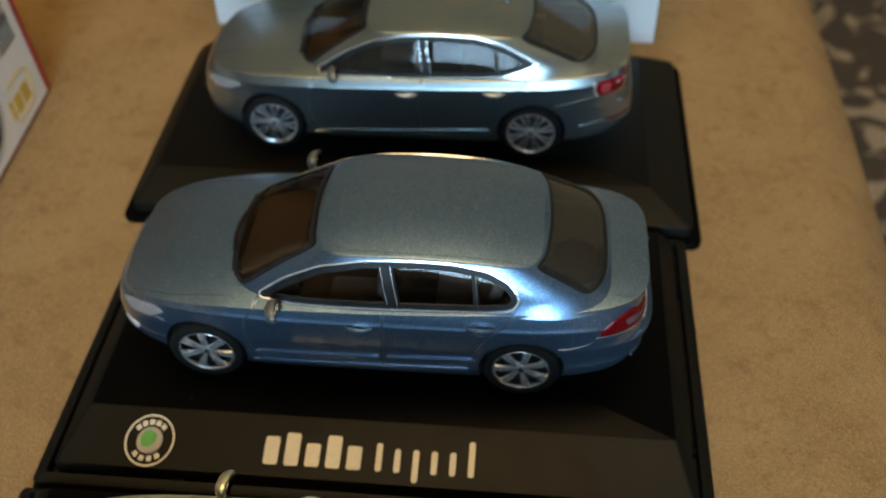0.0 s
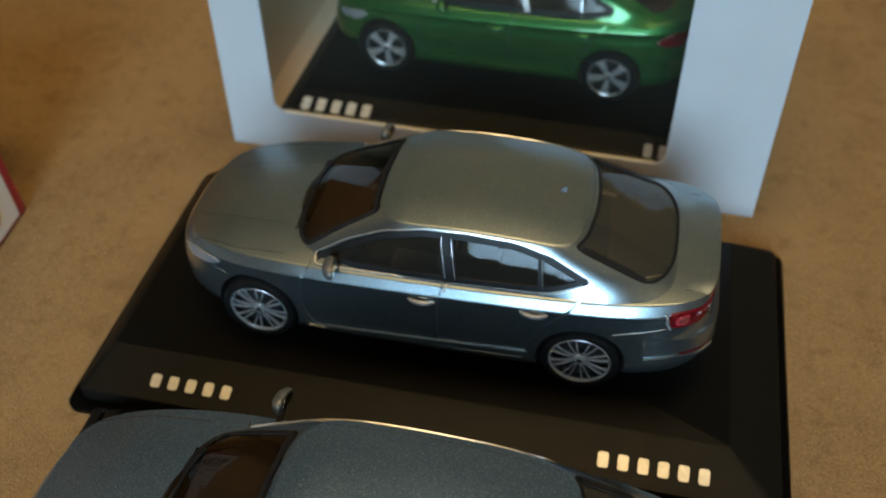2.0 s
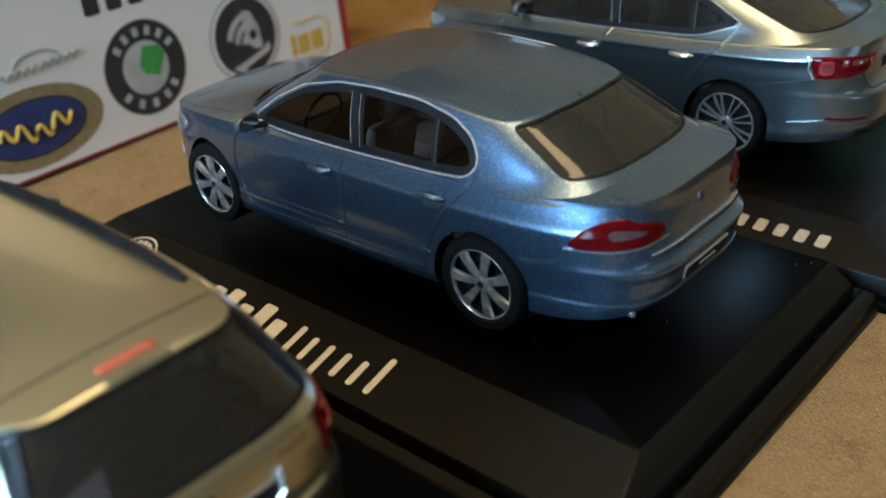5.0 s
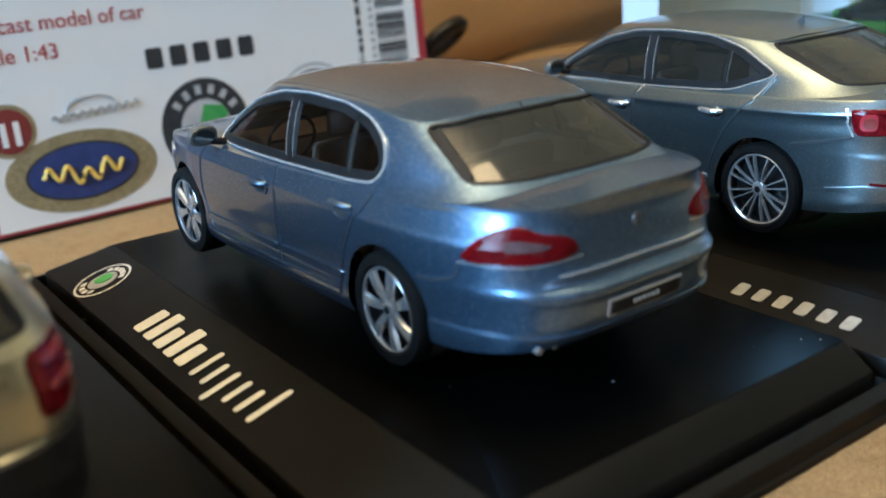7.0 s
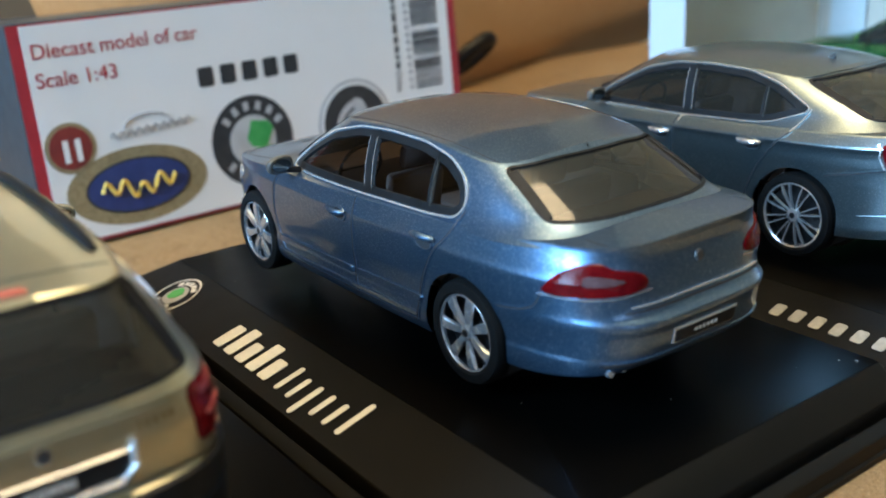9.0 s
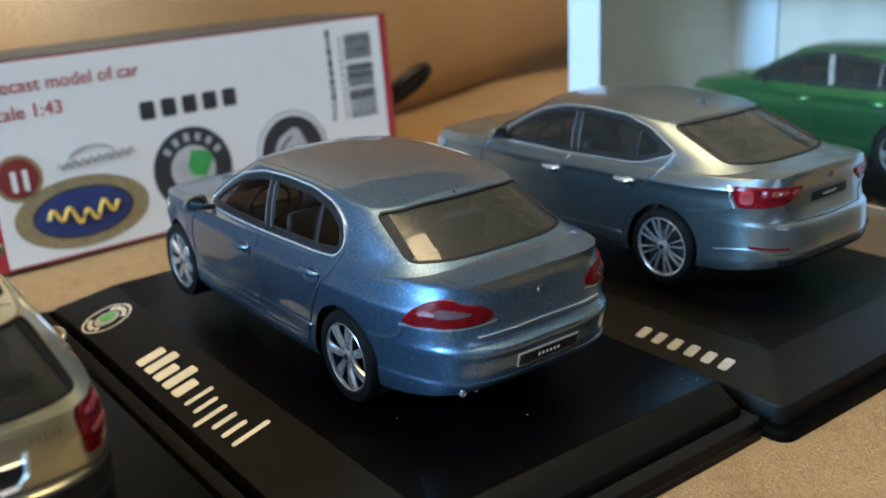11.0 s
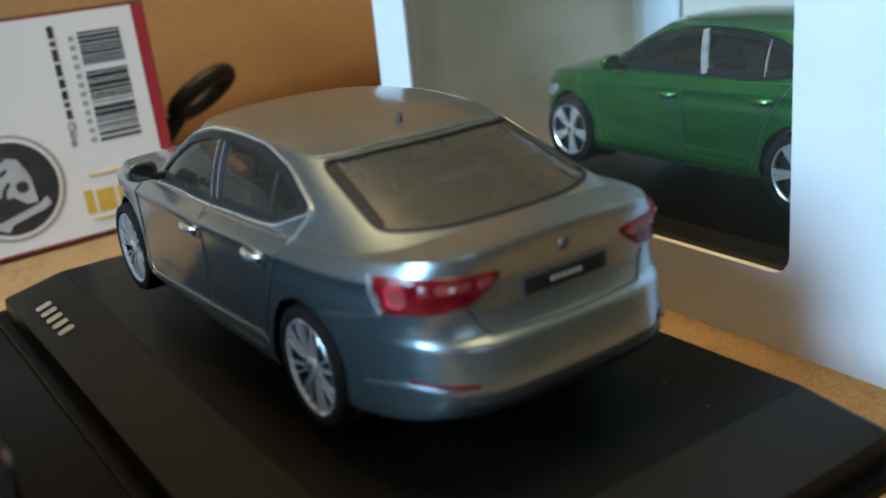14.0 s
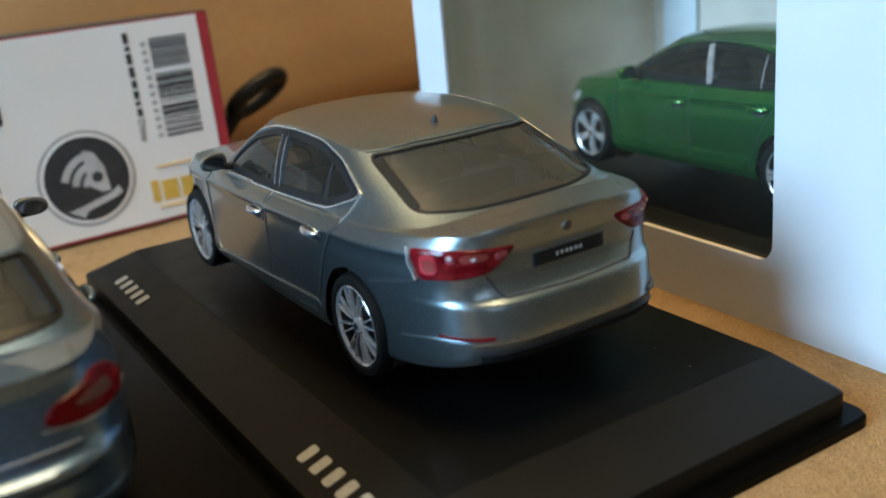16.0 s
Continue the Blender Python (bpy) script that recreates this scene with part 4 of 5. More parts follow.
plinth_blue = plinth("black plastic plinth with round badge and white print", (0, 0), 0, -2.60, 2.95, -4.98, -1.80, (0.53, 0.16, 0.06, 0.2), tray=True)
plinth_silver = plinth("black plastic plinth with sloping borders and white print", (0, 0), 0, -2.98, 3.20, -1.63, 1.50, (0.46, 0.45, 0.15, 0.2), body=M_border, top=M_satin)
plinth_cream = plinth("black plastic plinth of the champagne estate car", (0, 0), 0, -2.65, 2.92, -8.45, -5.26, (0.53, 0.16, 0.06, 0.2), tray=True)

# print on the blue car's plinth: plain bars for the name, a ringed badge
H, h_ = 0.30, 0.20
print_row(plinth_blue, M_print, -0.77, -4.875, [(0.0, 0.24), H * 0.93, h_, H * 0.93, h_], 0.150, 0.032, -4.98, -4.45, 0.012)
print_row(plinth_blue, M_print, 0.185, -4.875, [0.24, h_, (-0.075, h_), h_, h_, H], 0.125, 0.035, -4.98, -4.45, 0.036)
bm = bmesh.new()
for r0, r1 in ((0.205, 0.222),):
    outer, inner = ellipse(-1.79, -4.74, r1, r1 * 1.03, 48), ellipse(-1.79, -4.74, r0, r0 * 1.03, 48)
    grid(bm, [[(x, y, 0.004) for x, y in outer], [(x, y, 0.004) for x, y in inner]], close_u=True)
for a in (50, 72, 94, 116, 138, 230, 255, 280, 305):
    c, s_ = math.cos(radians(a)), math.sin(radians(a))
    plate(bm, [(-1.79 + c * rr - s_ * w, -4.74 + s_ * rr + c * w) for rr, w in ((0.138, -0.022), (0.182, -0.022), (0.182, 0.022), (0.138, 0.022))], 0.0, 0.005)
part("badge_ring", lay(bm, -4.98, -4.45), M_print, plinth_blue, "white ring and marks of a round badge")
part("badge_centre", lay(plate(bmesh.new(), ellipse(-1.79, -4.74, 0.115, 0.118, 32), 0.0, 0.004), -4.98, -4.45), M_grey_print, plinth_blue)
part("badge_sign", lay(plate(bmesh.new(), [(-1.875, -4.72), (-1.84, -4.66), (-1.79, -4.65), (-1.73, -4.69), (-1.74, -4.76), (-1.80, -4.80), (-1.86, -4.79)], 0.0, 0.008), -4.98, -4.45), M_print_green, plinth_blue, "green sign of the badge")
# print on the grey car's plinth
print_row(plinth_silver, M_print_silver, -2.34, -1.515, [(0.008, 0.127)] * 5, 0.138, 0.028, -1.63, -1.17, 0.024)
print_row(plinth_silver, M_print_silver, 1.665, -1.52, [(0.008, 0.137)] * 6, 0.138, 0.028, -1.63, -1.17, 0.024)

# ---------------------------------------------------------------- the cars (measures of the real cars, in metres)
TOP = 0.37
FLOAT = 0.115


def number_plate(sh, car, y0, y1, z0, z1, n_bars, rim, ink, label):
    frame_ = sh.patch([(2.5, y0 - 0.008, z0 - 0.008), (2.5, y1 + 0.008, z0 - 0.008), (2.5, y1 + 0.008, z1 + 0.008), (2.5, y0 - 0.008, z1 + 0.008)], (-1, 0, 0), 0.0, 0.010)
    plate_ob = part("number_plate", frame_, rim, car, label)
    part("plate_field", sh.patch([(2.5, y0, z0), (2.5, y1, z0), (2.5, y1, z1), (2.5, y0, z1)], (-1, 0, 0), 0.002, 0.011), M_plate, plate_ob)
    bm = bmesh.new()
    wide = 0.2 / n_bars
    for i in range(n_bars):
        ya = (y0 + y1) / 2 - 0.1 + i * wide
        sh.patch([(2.5, ya, z0 + 0.025), (2.5, ya + wide * 0.62, z0 + 0.025), (2.5, ya + wide * 0.62, z1 - 0.028), (2.5, ya, z1 - 0.028)], (-1, 0, 0), 0.008, 0.008, rings=(0, 0.5, 1.0), bm=bm)
    part("plate_print", bm, ink, plate_ob)


def boot_badge(sh, car, z, mat, ring=None):
    ob = part("boot_badge", sh.patch([(2.5, 0.034 * math.cos(a), z + 0.036 * math.sin(a)) for a in [2 * math.pi * j / 20 for j in range(20)]], (-1, 0, 0), 0.0, 0.007, step=0.02), ring or M_housing, car)
    part("badge_field", sh.patch([(2.5, 0.027 * math.cos(a), z + 0.027 * math.sin(a)) for a in [2 * math.pi * j / 16 for j in range(16)]], (-1, 0, 0), 0.003, 0.008, step=0.02), mat, ob)


SIDE = (0, -1, 0)
BACK = (-1, 0, 0)
DOWN = (0, 0, -1)

blue = dict(
    name="blue_saloon", at=(0.047, -3.26, TOP + FLOAT), label="blue metallic die-cast saloon on a black plinth", body_label="blue metallic body", paint=M_blue,
    nose=-2.33, tail=2.50, half=0.91, round_nose=3.4, round_tail=4.4, base=2.761, wheel=0.333, track=0.868, rim="seven", rim_share=0.74, rim_mat=M_rim_grey,
    sill=curve((-2.4, 0.24), (-1.9, 0.20), (0, 0.21), (1.8, 0.25), (2.5, 0.33)),
    shoulder=curve((-2.4, 0.72), (-2.1, 0.79), (-1.6, 0.87), (-1.0, 0.925), (0.3, 0.95), (1.4, 0.99), (2.1, 1.00), (2.55, 0.985)),
    crown=curve((-2.4, 0.02), (-2.1, 0.055), (-1.6, 0.085), (-1.0, 0.09), (0.5, 0.07), (1.8, 0.075), (2.2, 0.068), (2.5, 0.06)),
    side_off=curve((0.15, -0.09), (0.22, -0.035), (0.30, -0.010), (0.385, -0.007), (0.40, -0.013), (0.44, -0.013), (0.6, -0.002), (0.75, 0.0), (0.835, -0.002), (0.85, -0.010), (0.93, -0.036), (1.01, -0.066)),
    nose_off=curve((0.2, -0.12), (0.3, -0.02), (0.45, 0.0), (0.55, -0.02), (0.68, -0.07), (0.78, -0.20)),
    tail_off=curve((0.28, -0.17), (0.36, -0.075), (0.44, -0.042), (0.54, -0.022), (0.595, -0.004), (0.615, -0.004), (0.64, -0.045), (0.70, -0.072), (0.85, -0.09), (0.95, -0.100), (1.0, -0.094), (1.04, -0.082), (1.07, -0.080)),
    cowl=-1.22, rear_foot=2.12, belt_half=0.828, flare=0.05, roof_front=-0.36, roof_rear=1.51, roof_half=0.655, swell=0.022, roof_drop=0.055,
    roof=curve((-0.4, 1.405), (-0.1, 1.445), (0.4, 1.462), (0.9, 1.445), (1.5, 1.37)), belt=0.95,
    dlo=[(-0.86, 0.965), (-0.62, 1.13), (-0.30, 1.285), (0.05, 1.365), (0.40, 1.385), (0.80, 1.375), (1.08, 1.325), (1.26, 1.235), (1.335, 1.12), (1.27, 1.03), (1.0, 1.005), (0.2, 0.98)],
    windscreen=[(-0.66, 0.97), (-0.35, 0.985), (0.35, 0.985), (0.66, 0.97), (0.52, 1.375), (0.25, 1.395), (-0.25, 1.395), (-0.52, 1.375)],
    backlight=[(-0.66, 1.09), (-0.35, 1.085), (0.35, 1.085), (0.66, 1.09), (0.60, 1.325), (0.3, 1.345), (-0.3, 1.345), (-0.60, 1.325)],
    pillars=(0.27, 0.97), posts=((0.27, 0.13, 0.06), (0.97, 0.03, 0.03)),
    gaps=[[(-0.86, 0.96), (-0.98, 0.80), (-1.0, 0.55), (-0.92, 0.33), (-0.80, 0.28)], [(0.22, 0.95), (0.20, 0.7), (0.19, 0.4), (0.21, 0.28)], [(1.34, 1.08), (1.26, 0.93), (1.12, 0.80), (0.98, 0.55), (0.92, 0.30)], [(-0.8, 0.275), (0.2, 0.275), (0.92, 0.29)], [(1.69, 0.612), (1.79, 0.62), (1.89, 0.64), (1.97, 0.68), (2.005, 0.765)], [(-1.72, 0.62), (-1.9, 0.66), (-2.05, 0.72)]],
    glass=M_glass, rear_glass=M_glass_dark, handles=((0.02, 0.815), (1.03, 0.855)), mirror=(-0.68, 0.97, 1.03), mirror_mat=M_housing, post_edges=(-0.042, 0.042),
    mouldings=([(-0.93, 0.375), (-0.93, 0.425), (0.17, 0.45), (0.17, 0.395)], [(0.215, 0.395), (0.215, 0.452), (0.97, 0.475), (1.0, 0.455), (0.93, 0.41)]),
    rear_lamp=[([(2.0, 0.82, 0.775), (2.06, 0.806, 0.84), (2.11, 0.774, 0.885), (2.18, 0.724, 0.93), (2.25, 0.66, 0.955), (2.295, 0.62, 0.948), (2.32, 0.598, 0.922), (2.385, 0.46, 0.893), (2.405, 0.40, 0.845), (2.403, 0.405, 0.795), (2.38, 0.52, 0.776), (2.22, 0.737, 0.766), (2.07, 0.80, 0.762)], M_red, 0.0, "red rear lamp"), ([(2.225, 0.715, 0.885), (2.29, 0.66, 0.888), (2.36, 0.575, 0.868), (2.380, 0.535, 0.850), (2.363, 0.600, 0.836), (2.235, 0.73, 0.828)], M_pale, 0.005, "pale band of the rear lamp")],
    head_lamp=[([(-2.20, 0.62, 0.70), (-2.08, 0.74, 0.76), (-1.88, 0.85, 0.80), (-1.78, 0.87, 0.74), (-1.92, 0.85, 0.66), (-2.12, 0.72, 0.62)], M_headlamp, "clear headlamp")],
    side_lines=[([(-0.95, 0.9, 0.30), (0.0, 0.9, 0.315), (0.93, 0.9, 0.335)], 0.030, 0.016, M_blue, (0, -1, 0), "sill_strip"), ([(2.0, 0.83, 0.757), (2.2, 0.75, 0.757), (2.36, 0.60, 0.765), (2.42, 0.39, 0.785)], 0.009, 0.013, M_rim_grey, (-0.8, -0.6, 0), "lamp_edge")],
    wiper_z=0.985,
    top_lines=[([(-2.08, -0.62, 2), (-1.6, -0.73, 2), (-1.15, -0.745, 2)], DOWN, 0.01), ([(-2.08, 0.62, 2), (-1.6, 0.73, 2), (-1.15, 0.745, 2)], DOWN, 0.01), ([(2.14, -0.60, 2), (2.33, -0.585, 2)], DOWN, 0.010), ([(2.14, 0.60, 2), (2.33, 0.585, 2)], DOWN, 0.010), ([(-0.27, -0.59, 2), (0.5, -0.605, 2), (1.42, -0.59, 2)], DOWN, 0.005), ([(-0.27, 0.59, 2), (0.5, 0.605, 2), (1.42, 0.59, 2)], DOWN, 0.005)],
)
blue_car, sh = build_car(blue)
number_plate(sh, blue_car, -0.255, 0.255, 0.447, 0.527, 6, M_alloy, M_print, "black plate with a bright rim")
boot_badge(sh, blue_car, 0.88, M_black_print)
part("boot_strip", sh.ribbon([(2.5, -0.52, 0.70), (2.5, 0, 0.705), (2.5, 0.52, 0.70)], BACK, 0.010, 0.014, closed=False), M_chrome, blue_car, "chrome strip across the boot")
part("boot_gap", sh.ribbon([(2.5, -0.55, 0.672), (2.5, 0.55, 0.672)], BACK, 0.016, 0.003, closed=False), M_gap, blue_car)
part("bumper_edge", sh.ribbon([(2.4, -0.66, 0.385), (2.5, -0.3, 0.392), (2.5, 0.3, 0.392), (2.4, 0.66, 0.385)], BACK, 0.018, 0.010, closed=False), M_blue, blue_car)
part("bumper_seam", sh.ribbon([(2.4, -0.66, 0.368), (2.5, -0.3, 0.374), (2.5, 0.3, 0.374), (2.4, 0.66, 0.368)], BACK, 0.018, 0.004, closed=False), M_gap, blue_car)
for y in (-0.60, -0.50):
    bm = bmesh.new()
    tube(bm, [(2.20, y, 0.318), (2.325, y, 0.318)], 0.021, 14)
    tube(bm, [(2.327, y + 0.018 * math.cos(a), 0.318 + 0.018 * math.sin(a)) for a in [2 * math.pi * j / 16 for j in range(16)]], 0.007, 6, closed=True)
    part("exhaust_pipe", bm, M_rim_grey, blue_car)
for side in (-1, 1):
    part("front_fog_lamp", sh.patch([(-2.3, side * (0.6 + 0.07 * math.cos(a)), 0.38 + 0.05 * math.sin(a)) for a in [2 * math.pi * j / 12 for j in range(12)]], (1, 0, 0), 0.0, 0.01), M_clear, blue_car)

silver = dict(
    name="grey_liftback", at=(0.0, 0.0, TOP + FLOAT), label="silver-grey metallic die-cast saloon on a black plinth", body_label="silver-grey metallic body", paint=M_silver,
    nose=-2.33, tail=2.52, half=0.932, round_nose=3.4, round_tail=4.6, base=2.841, wheel=0.337, track=0.885, rim="multi",
    sill=curve((-2.4, 0.24), (-1.9, 0.20), (0, 0.21), (1.8, 0.25), (2.5, 0.33)),
    shoulder=curve((-2.4, 0.74), (-2.1, 0.81), (-1.6, 0.885), (-1.0, 0.935), (0.3, 0.965), (1.4, 1.0), (2.0, 1.015), (2.55, 1.02)),
    crown=curve((-2.4, 0.02), (-2.1, 0.055), (-1.6, 0.085), (-1.0, 0.085), (0.5, 0.07), (1.8, 0.085), (2.2, 0.075), (2.5, 0.06)),
    side_off=curve((0.15, -0.09), (0.22, -0.035), (0.30, -0.01), (0.42, -0.018), (0.6, -0.022), (0.75, -0.016), (0.842, -0.008), (0.90, -0.004), (0.95, -0.03), (1.03, -0.08)),
    shoulder_off=curve((0.70, -0.018), (0.80, -0.014), (0.86, -0.009), (0.888, 0.0), (0.900, 0.0), (0.912, -0.006), (0.95, -0.028), (1.0, -0.062)),
    nose_off=curve((0.2, -0.12), (0.3, -0.02), (0.45, 0.0), (0.60, -0.02), (0.74, -0.06), (0.80, -0.16)),
    tail_off=curve((0.28, -0.14), (0.36, -0.03), (0.46, 0.0), (0.60, -0.01), (0.66, -0.02), (0.70, -0.075), (0.80, -0.105), (0.92, -0.104), (1.0, -0.094), (1.05, -0.084), (1.08, -0.08)),
    cowl=-1.20, rear_foot=2.14, belt_half=0.842, flare=0.05, roof_front=-0.38, roof_rear=1.29, roof_half=0.645, swell=0.020, roof_drop=0.055,
    roof=curve((-0.4, 1.395), (-0.1, 1.44), (0.35, 1.462), (0.8, 1.448), (1.35, 1.385)), belt=0.965,
    dlo=[(-0.90, 0.965), (-0.60, 1.15), (-0.28, 1.295), (0.05, 1.37), (0.40, 1.385), (0.80, 1.37), (1.10, 1.30), (1.42, 1.155), (1.40, 1.135), (1.12, 1.035), (0.9, 1.015), (0.2, 0.985)],
    windscreen=[(-0.67, 0.975), (-0.35, 0.995), (0.35, 0.995), (0.67, 0.975), (0.51, 1.365), (0.25, 1.39), (-0.25, 1.39), (-0.51, 1.365)],
    backlight=[(-0.655, 1.105), (-0.35, 1.095), (0.35, 1.095), (0.655, 1.105), (0.595, 1.345), (0.3, 1.362), (-0.3, 1.362), (-0.595, 1.345)],
    pillars=(0.27, 1.02), posts=((0.27, 0.13, 0.06), (1.02, 0.03, 0.03)),
    gaps=[[(-0.90, 0.96), (-1.0, 0.80), (-1.02, 0.55), (-0.94, 0.33), (-0.82, 0.28)], [(0.24, 0.97), (0.20, 0.7), (0.19, 0.4), (0.21, 0.28)], [(1.44, 1.14), (1.36, 1.0), (1.20, 0.86), (1.02, 0.60), (0.95, 0.30)], [(-0.8, 0.275), (0.2, 0.275), (0.95, 0.29)], [(1.66, 0.70), (1.80, 0.735), (1.91, 0.755), (2.10, 0.80)], [(-1.72, 0.64), (-1.9, 0.68), (-2.05, 0.74)]],
    glass=M_glass_grey, trim_mat=M_satin_trim, trim_wide=0.014, rear_glass=M_glass_brown, handles=((0.08, 0.825), (1.01, 0.872)), mirror=(-0.69, 0.935, 1.05), mirror_mat=M_housing, post_edges=(-0.042, 0.042),
    mouldings=([(-0.80, 0.285), (-0.82, 0.315), (0.2, 0.355), (0.98, 0.39), (1.0, 0.345), (0.2, 0.31)],), handle_mat=M_rim_grey, handle_label="bright door handle",
    rear_lamp=[([(2.03, 0.79, 0.985), (2.19, 0.735, 0.995), (2.31, 0.65, 0.994), (2.39, 0.545, 0.986), (2.43, 0.37, 0.974), (2.428, 0.38, 0.950), (2.41, 0.435, 0.895), (2.39, 0.52, 0.842), (2.316, 0.68, 0.824), (2.11, 0.80, 0.812), (2.08, 0.81, 0.90)], M_red_deep, 0.0, "red rear lamp"),
        ([(2.12, 0.79, 0.962), (2.215, 0.735, 0.966), (2.235, 0.745, 0.850), (2.14, 0.80, 0.845)], M_red_print, 0.003, "red outline in the rear lamp"),
        ([(2.135, 0.78, 0.948), (2.203, 0.735, 0.952), (2.225, 0.745, 0.862), (2.158, 0.79, 0.858)], M_maroon_print, 0.006, "dark square in the rear lamp"),
        ([(2.250, 0.700, 0.975), (2.292, 0.665, 0.974), (2.302, 0.675, 0.918), (2.262, 0.705, 0.918)], M_pink, 0.004, "pale cell of the rear lamp"),
        ([(2.262, 0.692, 0.968), (2.280, 0.676, 0.968), (2.286, 0.680, 0.950), (2.268, 0.696, 0.950)], M_silver_grey, 0.008, "pale cell of the rear lamp"),
        ([(2.285, 0.70, 0.908), (2.395, 0.525, 0.900), (2.385, 0.54, 0.872), (2.298, 0.70, 0.862)], M_red, 0.003, "bright lower band of the rear lamp"),
        ([(2.31, 0.65, 0.972), (2.40, 0.52, 0.962), (2.397, 0.525, 0.922), (2.322, 0.66, 0.916)], M_maroon_print, 0.004, "dark field of the rear lamp"),
        ([(2.352, 0.606, 0.950), (2.366, 0.586, 0.950), (2.368, 0.589, 0.932), (2.355, 0.610, 0.932)], M_silver_grey, 0.009, "pale cell of the rear lamp"),
        ([(2.402, 0.49, 0.955), (2.422, 0.41, 0.960), (2.416, 0.42, 0.925), (2.400, 0.485, 0.905)], M_pink, 0.004, "pink tip of the rear lamp")],
    head_lamp=[([(-2.22, 0.58, 0.74), (-2.10, 0.72, 0.79), (-1.90, 0.84, 0.81), (-1.82, 0.87, 0.77), (-1.95, 0.84, 0.70), (-2.15, 0.70, 0.66)], M_headlamp, "clear headlamp")],
    side_lines=[([(-0.95, 0.9, 0.27), (0.95, 0.9, 0.29)], 0.036, 0.010, M_silver, (0, -1, 0), "sill_strip"), ([(2.02, 0.795, 0.985), (2.06, 0.82, 0.90), (2.10, 0.805, 0.812)], 0.018, 0.018, M_chrome, (-0.8, -0.6, 0), "lamp_edge"), ([(1.94, 0.845, 0.43), (2.19, 0.785, 0.465), (2.36, 0.69, 0.455), (2.46, 0.55, 0.468)], 0.026, 0.020, M_silver, (-0.8, -0.6, 0), "bumper_strip"), ([(2.22, 0.77, 0.492), (2.37, 0.68, 0.485), (2.46, 0.555, 0.487)], 0.022, 0.005, M_red, (-0.8, -0.6, 0), "reflector"), ([(1.345, 0.8, 0.985), (1.41, 0.8, 1.08), (1.445, 0.8, 1.15)], 0.016, 0.012, M_satin_trim, (0, -1, 0), "door_edge"), ([(0.262, 0.8, 0.93), (0.285, 0.8, 0.985)], 0.014, 0.012, M_satin_trim, (0, -1, 0), "door_edge")],
    wiper_z=0.99,
    # last two lines are bonnet creases, their shade drawn as dark strips
    top_lines=[([(-2.08, -0.60, 2), (-1.6, -0.735, 2), (-1.15, -0.755, 2)], DOWN, 0.01), ([(-2.08, 0.60, 2), (-1.6, 0.735, 2), (-1.15, 0.755, 2)], DOWN, 0.01), ([(2.17, -0.60, 2), (2.36, -0.57, 2)], DOWN, 0.010), ([(2.17, 0.60, 2), (2.36, 0.57, 2)], DOWN, 0.010), ([(-2.1, -0.32, 2), (-1.6, -0.40, 2), (-1.2, -0.43, 2)], DOWN, 0.006), ([(-2.1, 0.32, 2), (-1.6, 0.40, 2), (-1.2, 0.43, 2)], DOWN, 0.006)],
)
silver_car, sh = build_car(silver)
number_plate(sh, silver_car, -0.24, 0.265, 0.812, 0.892, 6, M_mirror, M_grey_print, "black plate with a dark rim")
boot_badge(sh, silver_car, 1.0, M_black_print)
part("roof_edge", sh.ribbon([(2.4, -0.585, 1.352), (2.4, -0.3, 1.372), (2.4, 0.3, 1.372), (2.4, 0.585, 1.352)], BACK, 0.014, 0.008, closed=False), M_silver, silver_car, "bright rear edge of the roof")
part("boot_gap", sh.ribbon([(2.5, -0.535, 0.825), (2.5, -0.475, 0.72), (2.5, -0.445, 0.692), (2.5, 0, 0.682), (2.5, 0.445, 0.692), (2.5, 0.475, 0.72), (2.5, 0.535, 0.825)], BACK, 0.018, 0.004, closed=False), M_gap, silver_car)
# crisp lip along the rear edge of the boot lid
bm = bmesh.new()
rows = []
for i in range(29):
    y = -0.60 + 1.20 * i / 28
    f = min(1.0, (0.602 - abs(y)) / 0.10)
    xe = sh.cast((2.5, y, 1.03), BACK)[0].x
    deck = [sh.cast((xe + d, y, 2), DOWN)[0] for d in (-0.20, -0.10, -0.045)]
    crest = deck[2].z + 0.016 * f
    face = sh.cast((2.5, y, crest - 0.115), BACK)[0]
    rows.append([deck[0] + Vector((0, 0, 0.001)), deck[1] + Vector((0, 0, 0.001 + 0.008 * f)), Vector((xe - 0.020, y, crest - 0.001)), Vector((xe + 0.002 * f, y, crest - 0.004)), Vector((xe + 0.007 * f, y, crest - 0.014)), Vector((xe + 0.004 * f, y, crest - 0.055)), face + Vector((0.001, 0, 0))])
grid(bm, rows)
part("boot_lip", bm, M_silver, silver_car, "crisp rear edge of the boot lid", smooth=50)
part("diffuser", sh.ribbon([(2.4, -0.62, 0.365), (2.5, 0, 0.365), (2.4, 0.62, 0.365)], BACK, 0.07, 0.012, closed=False), M_trim, silver_car, "black rear valance")
part("bumper_seam", sh.ribbon([(2.4, -0.7, 0.44), (2.5, 0, 0.435), (2.4, 0.7, 0.44)], BACK, 0.012, 0.002, closed=False), M_gap, silver_car)
bm = bmesh.new()
at, nrm = sh.cast((1.09, 0.0, 2), DOWN)
vs = [bm.verts.new(at + Vector(p)) for p in ((-0.038, 0.015, -0.01), (0.034, 0.015, -0.01), (0.034, -0.015, -0.01), (-0.038, -0.015, -0.01), (0.018, 0.0045, 0.050), (0.031, 0.0045, 0.048), (0.031, -0.0045, 0.048), (0.018, -0.0045, 0.050))]
